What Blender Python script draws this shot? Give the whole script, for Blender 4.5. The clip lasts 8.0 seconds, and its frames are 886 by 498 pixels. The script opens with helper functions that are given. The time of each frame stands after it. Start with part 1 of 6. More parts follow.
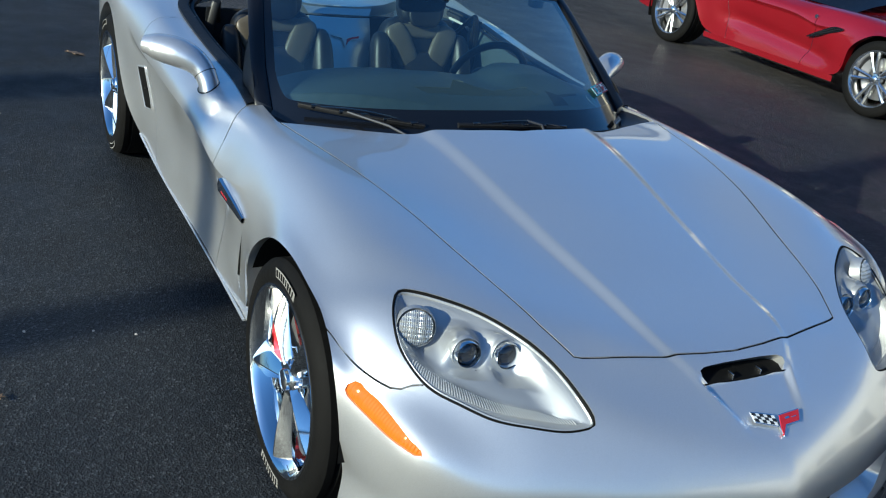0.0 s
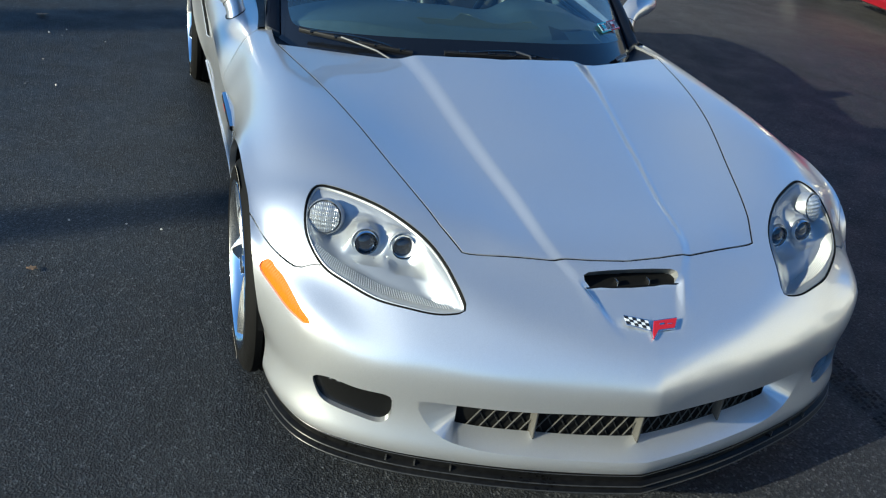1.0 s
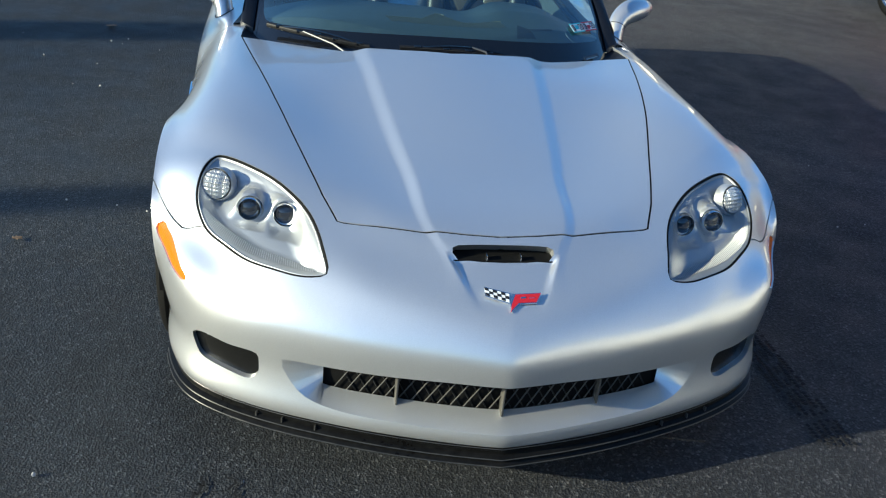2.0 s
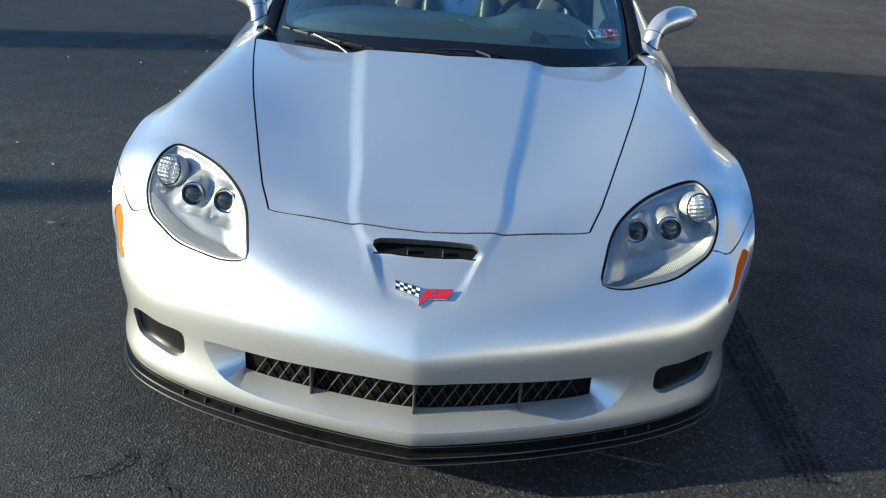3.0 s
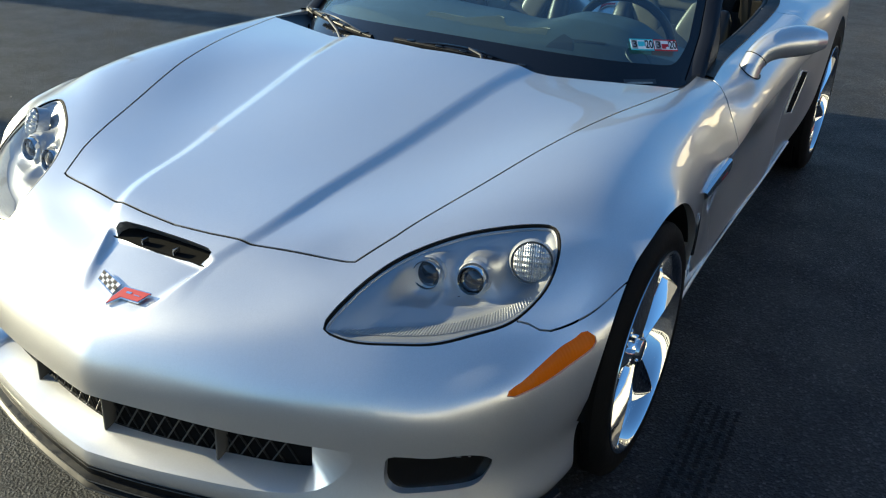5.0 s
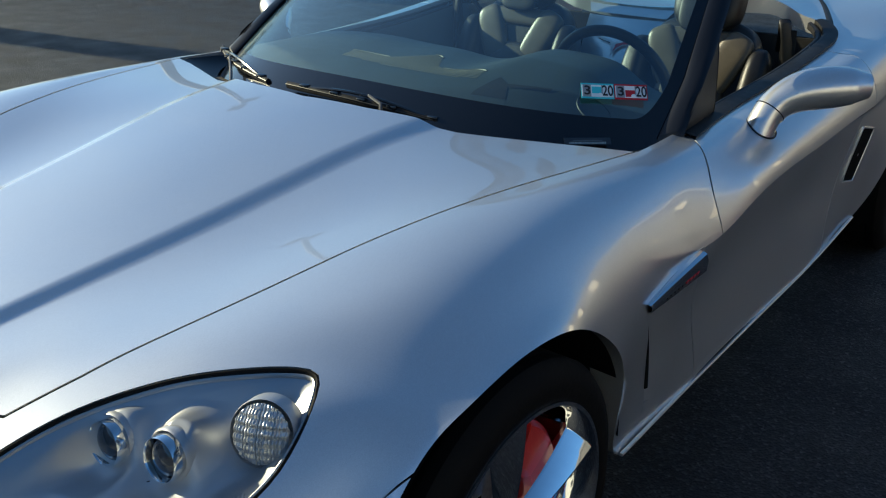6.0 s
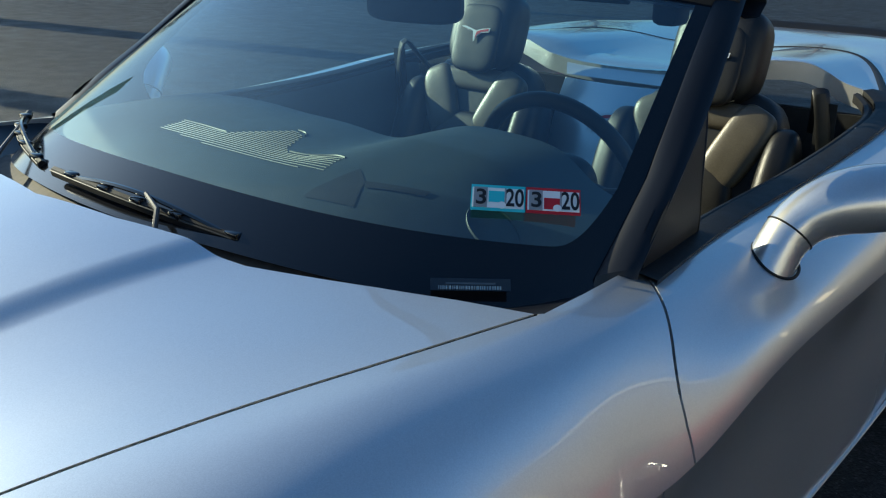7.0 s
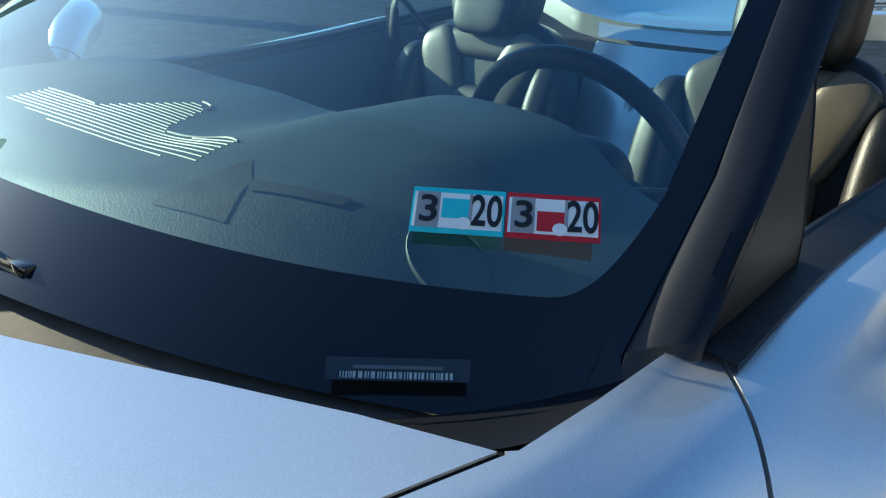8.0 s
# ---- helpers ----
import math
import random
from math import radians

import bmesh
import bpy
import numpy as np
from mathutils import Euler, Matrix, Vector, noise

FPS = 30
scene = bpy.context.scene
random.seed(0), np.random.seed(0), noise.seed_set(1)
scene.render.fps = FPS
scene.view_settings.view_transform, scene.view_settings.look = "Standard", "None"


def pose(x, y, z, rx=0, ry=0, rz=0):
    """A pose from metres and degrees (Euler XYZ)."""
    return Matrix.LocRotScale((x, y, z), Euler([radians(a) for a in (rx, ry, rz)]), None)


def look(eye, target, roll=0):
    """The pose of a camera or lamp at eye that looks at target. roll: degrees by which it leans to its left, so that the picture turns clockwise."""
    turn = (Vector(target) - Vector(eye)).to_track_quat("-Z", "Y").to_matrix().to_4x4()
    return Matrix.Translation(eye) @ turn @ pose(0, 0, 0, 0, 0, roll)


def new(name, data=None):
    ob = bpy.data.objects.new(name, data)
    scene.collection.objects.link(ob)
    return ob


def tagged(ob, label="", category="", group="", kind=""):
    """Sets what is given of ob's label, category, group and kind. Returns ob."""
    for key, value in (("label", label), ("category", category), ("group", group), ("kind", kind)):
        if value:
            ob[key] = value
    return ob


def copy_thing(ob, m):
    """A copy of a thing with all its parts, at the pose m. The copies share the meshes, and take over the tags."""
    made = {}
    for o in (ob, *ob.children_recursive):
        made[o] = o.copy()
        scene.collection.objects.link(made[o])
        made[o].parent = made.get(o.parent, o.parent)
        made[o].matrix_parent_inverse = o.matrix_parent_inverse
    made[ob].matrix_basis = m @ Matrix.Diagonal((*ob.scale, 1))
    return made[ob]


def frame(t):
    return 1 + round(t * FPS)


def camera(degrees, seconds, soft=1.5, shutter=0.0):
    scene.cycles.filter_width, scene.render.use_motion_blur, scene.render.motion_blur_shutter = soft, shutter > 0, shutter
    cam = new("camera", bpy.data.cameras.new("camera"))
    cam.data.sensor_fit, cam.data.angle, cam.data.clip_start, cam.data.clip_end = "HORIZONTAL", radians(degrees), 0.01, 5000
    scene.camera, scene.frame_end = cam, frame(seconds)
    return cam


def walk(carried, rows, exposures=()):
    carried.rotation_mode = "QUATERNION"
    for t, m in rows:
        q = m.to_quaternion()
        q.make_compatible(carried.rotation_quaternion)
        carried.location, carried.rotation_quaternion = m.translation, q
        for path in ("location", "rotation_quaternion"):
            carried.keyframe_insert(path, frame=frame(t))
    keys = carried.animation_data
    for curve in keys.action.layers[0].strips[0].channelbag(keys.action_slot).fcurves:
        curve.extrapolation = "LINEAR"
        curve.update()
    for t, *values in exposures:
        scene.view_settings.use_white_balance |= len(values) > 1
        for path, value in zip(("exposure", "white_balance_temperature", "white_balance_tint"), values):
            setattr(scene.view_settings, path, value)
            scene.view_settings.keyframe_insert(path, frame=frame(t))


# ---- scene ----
from mathutils.bvhtree import BVHTree

# ---- camera and its way ----
cam = camera(52.2, 8.0, soft=1.15)
PATH = [
    (0, look((-1.6536, -1.9148, 1.6721), (-0.7200, -0.3457, 0.8561), 9.19)),
    (0.5, look((-1.4662, -2.2295, 1.7377), (-0.6965, -0.6325, 0.8118), 8.84)),
    (1, look((-1.1841, -2.4217, 1.7394), (-0.5776, -0.7666, 0.7945), 8.03)),
    (1.5, look((-0.8482, -2.6106, 1.7274), (-0.3780, -0.9029, 0.7985), 6.89)),
    (3, look((0.0835, -2.7555, 1.6685), (0.0514, -0.9639, 0.7801), 3.75)),
    (3.5, look((0.4910, -2.7065, 1.6512), (0.2429, -0.9259, 0.7749), 1.88)),
    (4, look((0.8294, -2.5343, 1.6241), (0.3632, -0.8074, 0.7293), 1.18)),
    (5.5, look((1.5187, -1.5032, 1.4184), (0.5300, 0.0194, 0.5791), 2.78)),
    (6, look((1.5343, -1.0040, 1.3435), (0.4295, 0.4712, 0.5668), 1.05)),
    (6.5, look((1.4741, -0.5319, 1.2864), (0.2769, 0.9143, 0.5968), 0.69)),
    (7, look((1.2989, -0.1276, 1.2182), (0.0900, 1.3266, 0.5674), 1.60)),
    (7.5, look((1.1623, 0.1547, 1.1669), (-0.0725, 1.5824, 0.5060), 1.68)),
    (8, look((1.0398, 0.3340, 1.0971), (-0.2266, 1.7233, 0.4145), 1.14)),
]
EXPOSURES = [(0.0, 0.52, 4900, -1), (0.5, 0.68, 5000, -1), (1.5, 0.90, 5150, -2), (3.0, 1.12, 5400, -2), (4.0, 1.20, 5550, -2), (5.5, 0.84, 5850, -3), (6.5, 0.40, 5600, -4), (7.0, 0.58, 5500, -5), (8.0, 1.02, 5380, -5)]
walk(cam, PATH, EXPOSURES)

# ---- sky and sun ----
SUN_TO = Vector((-1.0, -0.20, 0.335)).normalized()
world = bpy.data.worlds.new("world")
scene.world = world
world.use_nodes = True
wn, wl = world.node_tree.nodes, world.node_tree.links
sky = wn.new("ShaderNodeTexSky")
sky.sky_type, sky.sun_disc = "NISHITA", False
sky.sun_elevation, sky.sun_rotation = math.asin(SUN_TO.z), math.atan2(SUN_TO.x, SUN_TO.y)
sky.air_density, sky.dust_density, sky.ozone_density = 1.0, 1.4, 5.0
wl.new(sky.outputs[0], wn["Background"].inputs[0])
wn["Background"].inputs[1].default_value = 0.096
sun = new("sun", bpy.data.lights.new("sun", "SUN"))
sun.data.energy, sun.data.angle, sun.data.color = 5.0, radians(0.6), (1.0, 0.79, 0.50)
sun.matrix_world = look((-9, -4, 8), Vector((-9, -4, 8)) - SUN_TO)


# ---- materials ----
def material(name, colour, rough=0.5, metal=0.0, coat=0.0, spec=0.5):
    m = bpy.data.materials.new(name)
    m.use_nodes = True
    b = m.node_tree.nodes["Principled BSDF"]
    b.inputs["Base Color"].default_value = (*colour, 1)
    b.inputs["Roughness"].default_value, b.inputs["Metallic"].default_value = rough, metal
    b.inputs["Coat Weight"].default_value, b.inputs["Coat Roughness"].default_value, b.inputs["Coat IOR"].default_value = coat, 0.03, 1.6
    b.inputs["Specular IOR Level"].default_value = spec
    return m


def node(m, kind, **sockets):
    n = m.node_tree.nodes.new("ShaderNode" + kind)
    for key, value in sockets.items():
        n.inputs[key.replace("_", " ")].default_value = value
    return n


def wire(m, a, b):
    m.node_tree.links.new(a, b)


def ramp(m, source, stops):
    r = m.node_tree.nodes.new("ShaderNodeValToRGB")
    while len(r.color_ramp.elements) < len(stops):
        r.color_ramp.elements.new(0.5)
    for e, (at, c) in zip(r.color_ramp.elements, stops):
        e.position, e.color = at, (*c, 1)
    wire(m, source, r.inputs[0])
    return r.outputs[0]


def coords(m, kind="Object"):
    return m.node_tree.nodes.new("ShaderNodeTexCoord").outputs[kind]


def grained(m, scale, low, high, bump=0.0, detail=4.0, rough=None, distance=0.002):
    """Two noises, a coarse and a fine one, between two colours, with relief and gloss from the fine one."""
    b, at = m.node_tree.nodes["Principled BSDF"], coords(m)
    fine, wide = node(m, "TexNoise", Scale=scale, Detail=detail), node(m, "TexNoise", Scale=scale / 14, Detail=3.0)
    wire(m, at, fine.inputs["Vector"]), wire(m, at, wide.inputs["Vector"])
    mix = node(m, "Math")
    mix.operation = "MULTIPLY_ADD"
    mix.inputs[1].default_value = 0.55
    half = node(m, "Math")
    half.operation, half.inputs[1].default_value = "MULTIPLY", 0.45
    wire(m, wide.outputs[0], half.inputs[0]), wire(m, fine.outputs[0], mix.inputs[0]), wire(m, half.outputs[0], mix.inputs[2])
    wire(m, ramp(m, mix.outputs[0], [(0.3, low), (0.7, high)]), b.inputs["Base Color"])
    if rough:
        wire(m, ramp(m, mix.outputs[0], [(0.3, (rough[0],) * 3), (0.7, (rough[1],) * 3)]), b.inputs["Roughness"])
    if bump:
        rel = node(m, "Bump", Strength=bump, Distance=distance)
        wire(m, fine.outputs[0], rel.inputs["Height"]), wire(m, rel.outputs[0], b.inputs["Normal"])
    return m


def car_paint(name, colour, flake):
    """Metallic paint under clear coat: fine flakes, slightly uneven film."""
    m = material(name, colour, 0.33, 0.78, 1.0)
    b, at = m.node_tree.nodes["Principled BSDF"], coords(m)
    cells = node(m, "TexVoronoi", Scale=1400.0)
    wire(m, at, cells.inputs["Vector"])
    dark = tuple(c * (1 - flake) for c in colour)
    wire(m, ramp(m, cells.outputs["Color"], [(0.0, dark), (1.0, tuple(min(1, c * (1 + flake)) for c in colour))]), b.inputs["Base Color"])
    haze = node(m, "TexNoise", Scale=3.0, Detail=5.0)
    wire(m, at, haze.inputs["Vector"])
    wire(m, ramp(m, haze.outputs[0], [(0.35, (0.32,) * 3), (0.7, (0.38,) * 3)]), b.inputs["Roughness"])
    wire(m, ramp(m, haze.outputs[0], [(0.4, (0.01,) * 3), (0.75, (0.035,) * 3)]), b.inputs["Coat Roughness"])
    return m


def clear(name, tint, ior=1.45, gloss=0.0, haze=0.0):
    """Thin glass: clear, with the gloss of its angle."""
    m = bpy.data.materials.new(name)
    m.use_nodes = True
    t = m.node_tree
    t.nodes.remove(t.nodes["Principled BSDF"])
    a, g, mix = t.nodes.new("ShaderNodeBsdfTransparent"), t.nodes.new("ShaderNodeBsdfGlossy"), t.nodes.new("ShaderNodeMixShader")
    fr = t.nodes.new("ShaderNodeFresnel")
    fr.inputs[0].default_value = ior
    a.inputs[0].default_value, g.inputs["Roughness"].default_value = (*tint, 1), 0.01 + gloss
    wire(m, fr.outputs[0], mix.inputs[0]), wire(m, a.outputs[0], mix.inputs[1]), wire(m, g.outputs[0], mix.inputs[2])
    out = mix.outputs[0]
    if haze:
        # dust film, tinted blue to put in the haze of the sky
        film, over = t.nodes.new("ShaderNodeBsdfGlossy"), t.nodes.new("ShaderNodeMixShader")
        film.inputs[0].default_value, film.inputs["Roughness"].default_value = (0.42, 0.78, 1.0, 1), 0.5
        specks = node(m, "TexNoise", Scale=9.0, Detail=6.0)
        wire(m, coords(m), specks.inputs["Vector"])
        wire(m, ramp(m, specks.outputs[0], [(0.3, (haze * 0.7,) * 3), (0.7, (haze * 1.3,) * 3)]), over.inputs[0])
        wire(m, out, over.inputs[1]), wire(m, film.outputs[0], over.inputs[2])
        out = over.outputs[0]
    wire(m, out, t.nodes["Material Output"].inputs[0])
    return m


SILVER = car_paint("silver_paint", (0.78, 0.78, 0.78), 0.10)
RED = car_paint("red_paint", (0.25, 0.003, 0.009), 0.10)
RED.node_tree.nodes["Principled BSDF"].inputs["Metallic"].default_value = 0.35
BLACK_GLOSS = material("black_gloss", (0.006, 0.007, 0.010), 0.12, 0, 0.2)
BLACK_PLASTIC = grained(material("black_plastic", (0.02, 0.02, 0.02), 0.5, spec=0.3), 500, (0.006, 0.006, 0.007), (0.014, 0.014, 0.015), 0.15, rough=(0.42, 0.6))
BLACK_MATT = material("black_matt", (0.006, 0.006, 0.006), 0.9, spec=0.1)
RUBBER = grained(material("rubber", (0.02, 0.02, 0.02), 0.7, spec=0.12), 90, (0.0035, 0.0035, 0.0035), (0.008, 0.0075, 0.007), 0.25, rough=(0.6, 0.8))
CHROME = material("chrome", (0.86, 0.87, 0.88), 0.05, 1.0)
ALLOY = material("polished_alloy", (0.62, 0.62, 0.63), 0.22, 1.0)
BRAKE_RED = material("brake_red", (0.55, 0.02, 0.02), 0.35, 0, 0.5)
IRON = grained(material("brake_iron", (0.3, 0.3, 0.3), 0.4, 0.9), 120, (0.22, 0.22, 0.22), (0.4, 0.39, 0.38), 0.1)
LEATHER = grained(material("black_leather", (0.03, 0.03, 0.03), 0.45), 350, (0.006, 0.006, 0.006), (0.015, 0.0145, 0.014), 0.3, rough=(0.36, 0.5))
LEATHER_TAN = grained(material("tan_leather", (0.3, 0.26, 0.18), 0.45), 320, (0.085, 0.072, 0.050), (0.125, 0.106, 0.074), 0.25, rough=(0.32, 0.42))
LEATHER_PLAIN = grained(material("seat_leather", (0.06, 0.055, 0.045), 0.45), 320, (0.014, 0.0125, 0.010), (0.026, 0.023, 0.018), 0.25, rough=(0.38, 0.5))
DASH = grained(material("dashboard_vinyl", (0.04, 0.042, 0.045), 0.6), 420, (0.031, 0.044, 0.052), (0.049, 0.066, 0.076), 0.25, rough=(0.42, 0.58))
# darker dash vinyl, with the display well's shade put into the colour
DASH_SHADED = grained(material("shaded_vinyl", (0.12, 0.13, 0.13), 0.6), 420, (0.006, 0.007, 0.008), (0.011, 0.012, 0.013), 0.2)
CARPET = grained(material("carpet", (0.015, 0.015, 0.015), 0.95), 700, (0.008, 0.008, 0.008), (0.022, 0.022, 0.022), 0.5)
LAMP_SILVER = material("lamp_silver", (0.48, 0.49, 0.51), 0.45, 0.65)
LAMP_RIBS = material("lamp_ribs", (0.62, 0.63, 0.65), 0.4, 0.4)
PROJECTOR = material("projector_glass", (0.02, 0.022, 0.028), 0.04, 0, 1.0)
AMBER = material("amber_lens", (0.66, 0.135, 0.0), 0.35, 0, 0.12, 0.06)
AMBER_RIBS, AMBER_RISE = node(AMBER, "TexWave", Scale=42.0, Distortion=0.0), node(AMBER, "Bump", Strength=0.35, Distance=0.002)
AMBER_RIBS.bands_direction = "Y"
wire(AMBER, coords(AMBER), AMBER_RIBS.inputs["Vector"]), wire(AMBER, AMBER_RIBS.outputs["Fac"], AMBER_RISE.inputs["Height"])
wire(AMBER, AMBER_RISE.outputs[0], AMBER.node_tree.nodes["Principled BSDF"].inputs["Normal"])
SMOKED = material("smoked_lens", (0.006, 0.006, 0.006), 0.22, 0, 0.0, 0.3)
GLASS = clear("windscreen_glass", (0.66, 0.91, 0.95), 2.45, haze=0.03)
LENS = clear("headlamp_lens", (0.95, 0.97, 0.98), 1.18)
WHITE = material("print_white", (0.80, 0.82, 0.82), 0.45)
TEAL = material("print_teal", (0.10, 0.55, 0.62), 0.45)
PRINT_RED = material("print_red", (0.45, 0.012, 0.022), 0.45)
PRINT_GREY = material("print_grey", (0.30, 0.31, 0.33), 0.45)
INK = material("print_black", (0.012, 0.012, 0.014), 0.5)
RIB_GLASS = material("ribbed_glass", (0.50, 0.51, 0.52), 0.28, 0.6, 0.3)
MESH_DARK = material("mesh_dark", (0.014, 0.014, 0.013), 0.5, 0, 0, 0.2)
GRILLE_BAR = material("grille_dark", (0.075, 0.072, 0.066), 0.5, 0.0, 0, 0.15)
BLACK_GLOSS_WORN = grained(material("scuffed_black", (0.02, 0.02, 0.02), 0.3, 0, 0.0, 0.15), 60, (0.003, 0.003, 0.003), (0.010, 0.010, 0.010), 0.1, rough=(0.22, 0.5))
SCUFF = grained(material("scuffed_edge", (0.1, 0.1, 0.1), 0.35), 40, (0.014, 0.014, 0.014), (0.065, 0.063, 0.06), 0.1, rough=(0.25, 0.5))
COWL = grained(material("dusty_cowl", (0.06, 0.055, 0.05), 0.7), 60, (0.04, 0.036, 0.032), (0.085, 0.075, 0.066), 0.2)
SAIL = grained(material("sail_black", (0.02, 0.02, 0.02), 0.55, 0, 0, 0.3), 300, (0.016, 0.015, 0.015), (0.026, 0.025, 0.024), 0.1)
PILLAR = material("pillar_black", (0.006, 0.007, 0.011), 0.38, 0, 0.0, 0.4)
WIPER_ARM = material("grey_metal", (0.10, 0.10, 0.105), 0.45, 0.5)
WIPER_EDGE = material("worn_rubber_edge", (0.03, 0.026, 0.018), 0.4)
VENT_RIB = material("vent_rib_vinyl", (0.075, 0.085, 0.070), 0.5)
TYRE_PRINT = material("tyre_print", (0.22, 0.215, 0.20), 0.8)
PLATE_DARK = material("plate_dark", (0.022, 0.032, 0.045), 0.45)
PLATE_INK = material("plate_ink", (0.085, 0.11, 0.13), 0.5)
PLATE_PALE = material("plate_pale", (0.36, 0.44, 0.46), 0.5)
STITCH = material("stitching", (0.5, 0.46, 0.36), 0.8)


CONCRETE = grained(material("concrete", (0.3, 0.3, 0.29), 0.85), 30, (0.24, 0.24, 0.23), (0.36, 0.35, 0.33), 0.3)
DARK_STEEL = grained(material("dark_steel", (0.03, 0.03, 0.032), 0.6), 14, (0.022, 0.022, 0.024), (0.04, 0.04, 0.042), 0.05)
GREY_STEEL = grained(material("grey_steel", (0.22, 0.22, 0.23), 0.5, 0.3), 14, (0.17, 0.17, 0.18), (0.26, 0.26, 0.27), 0.05)
BROWN_WALL = grained(material("brown_cladding", (0.20, 0.14, 0.11), 0.8), 5, (0.090, 0.086, 0.088), (0.135, 0.128, 0.130), 0.2)
PALE_PANEL = grained(material("pale_panel", (0.75, 0.68, 0.55), 0.72, 1.0), 6, (0.70, 0.62, 0.50), (0.80, 0.74, 0.62), 0.05)
TYRE_MARK = material("tyre_mark", (0.013, 0.013, 0.014), 0.75, spec=0.2)
BARK = grained(material("bark", (0.12, 0.09, 0.07), 0.9), 20, (0.08, 0.06, 0.05), (0.16, 0.12, 0.09), 0.5)
LEAVES = grained(material("autumn_leaves", (0.12, 0.08, 0.03), 0.7), 2, (0.07, 0.06, 0.02), (0.17, 0.10, 0.04))
DRY_LEAF = grained(material("dry_leaf_brown", (0.22, 0.14, 0.08), 0.8), 60, (0.16, 0.10, 0.05), (0.30, 0.20, 0.12), 0.3)
PALE_WALL = grained(material("pale_cladding", (0.5, 0.48, 0.44), 0.8), 4, (0.46, 0.44, 0.40), (0.58, 0.555, 0.51), 0.1)
PEBBLE = grained(material("pale_stone", (0.4, 0.39, 0.37), 0.8), 80, (0.28, 0.27, 0.26), (0.5, 0.48, 0.45), 0.2)


def asphalt():
    """Worn sealed asphalt: dark binder, pale stones, dull patches and darker oily ones."""
    m = material("asphalt", (0.045, 0.046, 0.048), 0.7, spec=0.28)
    b, at = m.node_tree.nodes["Principled BSDF"], coords(m)
    stones, grit = node(m, "TexVoronoi", Scale=140.0), node(m, "TexNoise", Scale=420.0, Detail=3.0)
    wide, mid = node(m, "TexNoise", Scale=0.45, Detail=6.0), node(m, "TexNoise", Scale=4.0, Detail=5.0)
    for n in (stones, grit, wide, mid):
        wire(m, at, n.inputs["Vector"])
    binder = ramp(m, wide.outputs[0], [(0.32, (0.0125, 0.0150, 0.0205)), (0.70, (0.030, 0.0335, 0.0405))])
    pale = ramp(m, stones.outputs["Color"], [(0.0, (0.35,) * 3), (0.60, (0.85,) * 3), (0.82, (2.0, 1.9, 1.7)), (1.0, (4.6, 4.3, 3.8))])
    mix = node(m, "MixRGB", Fac=1.0)
    mix.blend_type = "MULTIPLY"
    wire(m, binder, mix.inputs[1]), wire(m, pale, mix.inputs[2])
    # sunlit tone put into the colour: paler and browner behind the row
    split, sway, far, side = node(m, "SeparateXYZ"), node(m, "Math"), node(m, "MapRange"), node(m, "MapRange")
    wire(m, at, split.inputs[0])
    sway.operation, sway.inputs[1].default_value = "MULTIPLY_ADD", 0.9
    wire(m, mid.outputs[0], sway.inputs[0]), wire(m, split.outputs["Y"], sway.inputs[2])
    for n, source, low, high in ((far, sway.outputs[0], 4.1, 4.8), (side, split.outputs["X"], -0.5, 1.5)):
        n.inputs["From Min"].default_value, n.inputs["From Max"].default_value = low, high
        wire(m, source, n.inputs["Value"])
    sunlit, worn_sunlit = node(m, "Math"), node(m, "MixRGB")
    sunlit.operation, worn_sunlit.blend_type = "MULTIPLY", "MULTIPLY"
    wire(m, far.outputs[0], sunlit.inputs[0]), wire(m, side.outputs[0], sunlit.inputs[1]), wire(m, sunlit.outputs[0], worn_sunlit.inputs["Fac"])
    worn_sunlit.inputs[2].default_value = (1.8, 1.65, 1.4, 1)
    # more of the sunlit tone put into the colour towards +x
    sunlit_side = node(m, "MixRGB")
    sunlit_side.blend_type, sunlit_side.inputs[2].default_value = "MULTIPLY", (1.42, 1.30, 1.22, 1)
    wire(m, side.outputs[0], sunlit_side.inputs["Fac"]), wire(m, mix.outputs[0], sunlit_side.inputs[1])
    wire(m, sunlit_side.outputs[0], worn_sunlit.inputs[1]), wire(m, worn_sunlit.outputs[0], b.inputs["Base Color"])
    wire(m, ramp(m, mid.outputs[0], [(0.3, (0.48,) * 3), (0.75, (0.72,) * 3)]), b.inputs["Roughness"])
    add = node(m, "Math")
    add.operation = "ADD"
    wire(m, stones.outputs["Distance"], add.inputs[0]), wire(m, grit.outputs[0], add.inputs[1])
    rel = node(m, "Bump", Strength=0.8, Distance=0.006)
    wire(m, add.outputs[0], rel.inputs["Height"]), wire(m, rel.outputs[0], b.inputs["Normal"])
    return m


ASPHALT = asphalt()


# ---- mesh tools ----
def part(name, bm, mat, parent=None, label="", smooth=True, sharp=38):
    """Links a bmesh as one object, under a thing or a part."""
    me = bpy.data.meshes.new(name)
    bm.normal_update()
    bm.to_mesh(me)
    bm.free()
    me.materials.append(mat)
    if smooth:
        me.polygons.foreach_set("use_smooth", [True] * len(me.polygons))
        me.set_sharp_from_angle(angle=radians(sharp))
    ob = new(name, me)
    ob.parent = parent
    return tagged(ob, label)


def thing(name, label, category, at=(0, 0, 0), group="", kind=""):
    ob = new(name)
    ob.location = at
    ob.empty_display_size = 0.1
    return tagged(ob, label, category, group, kind)


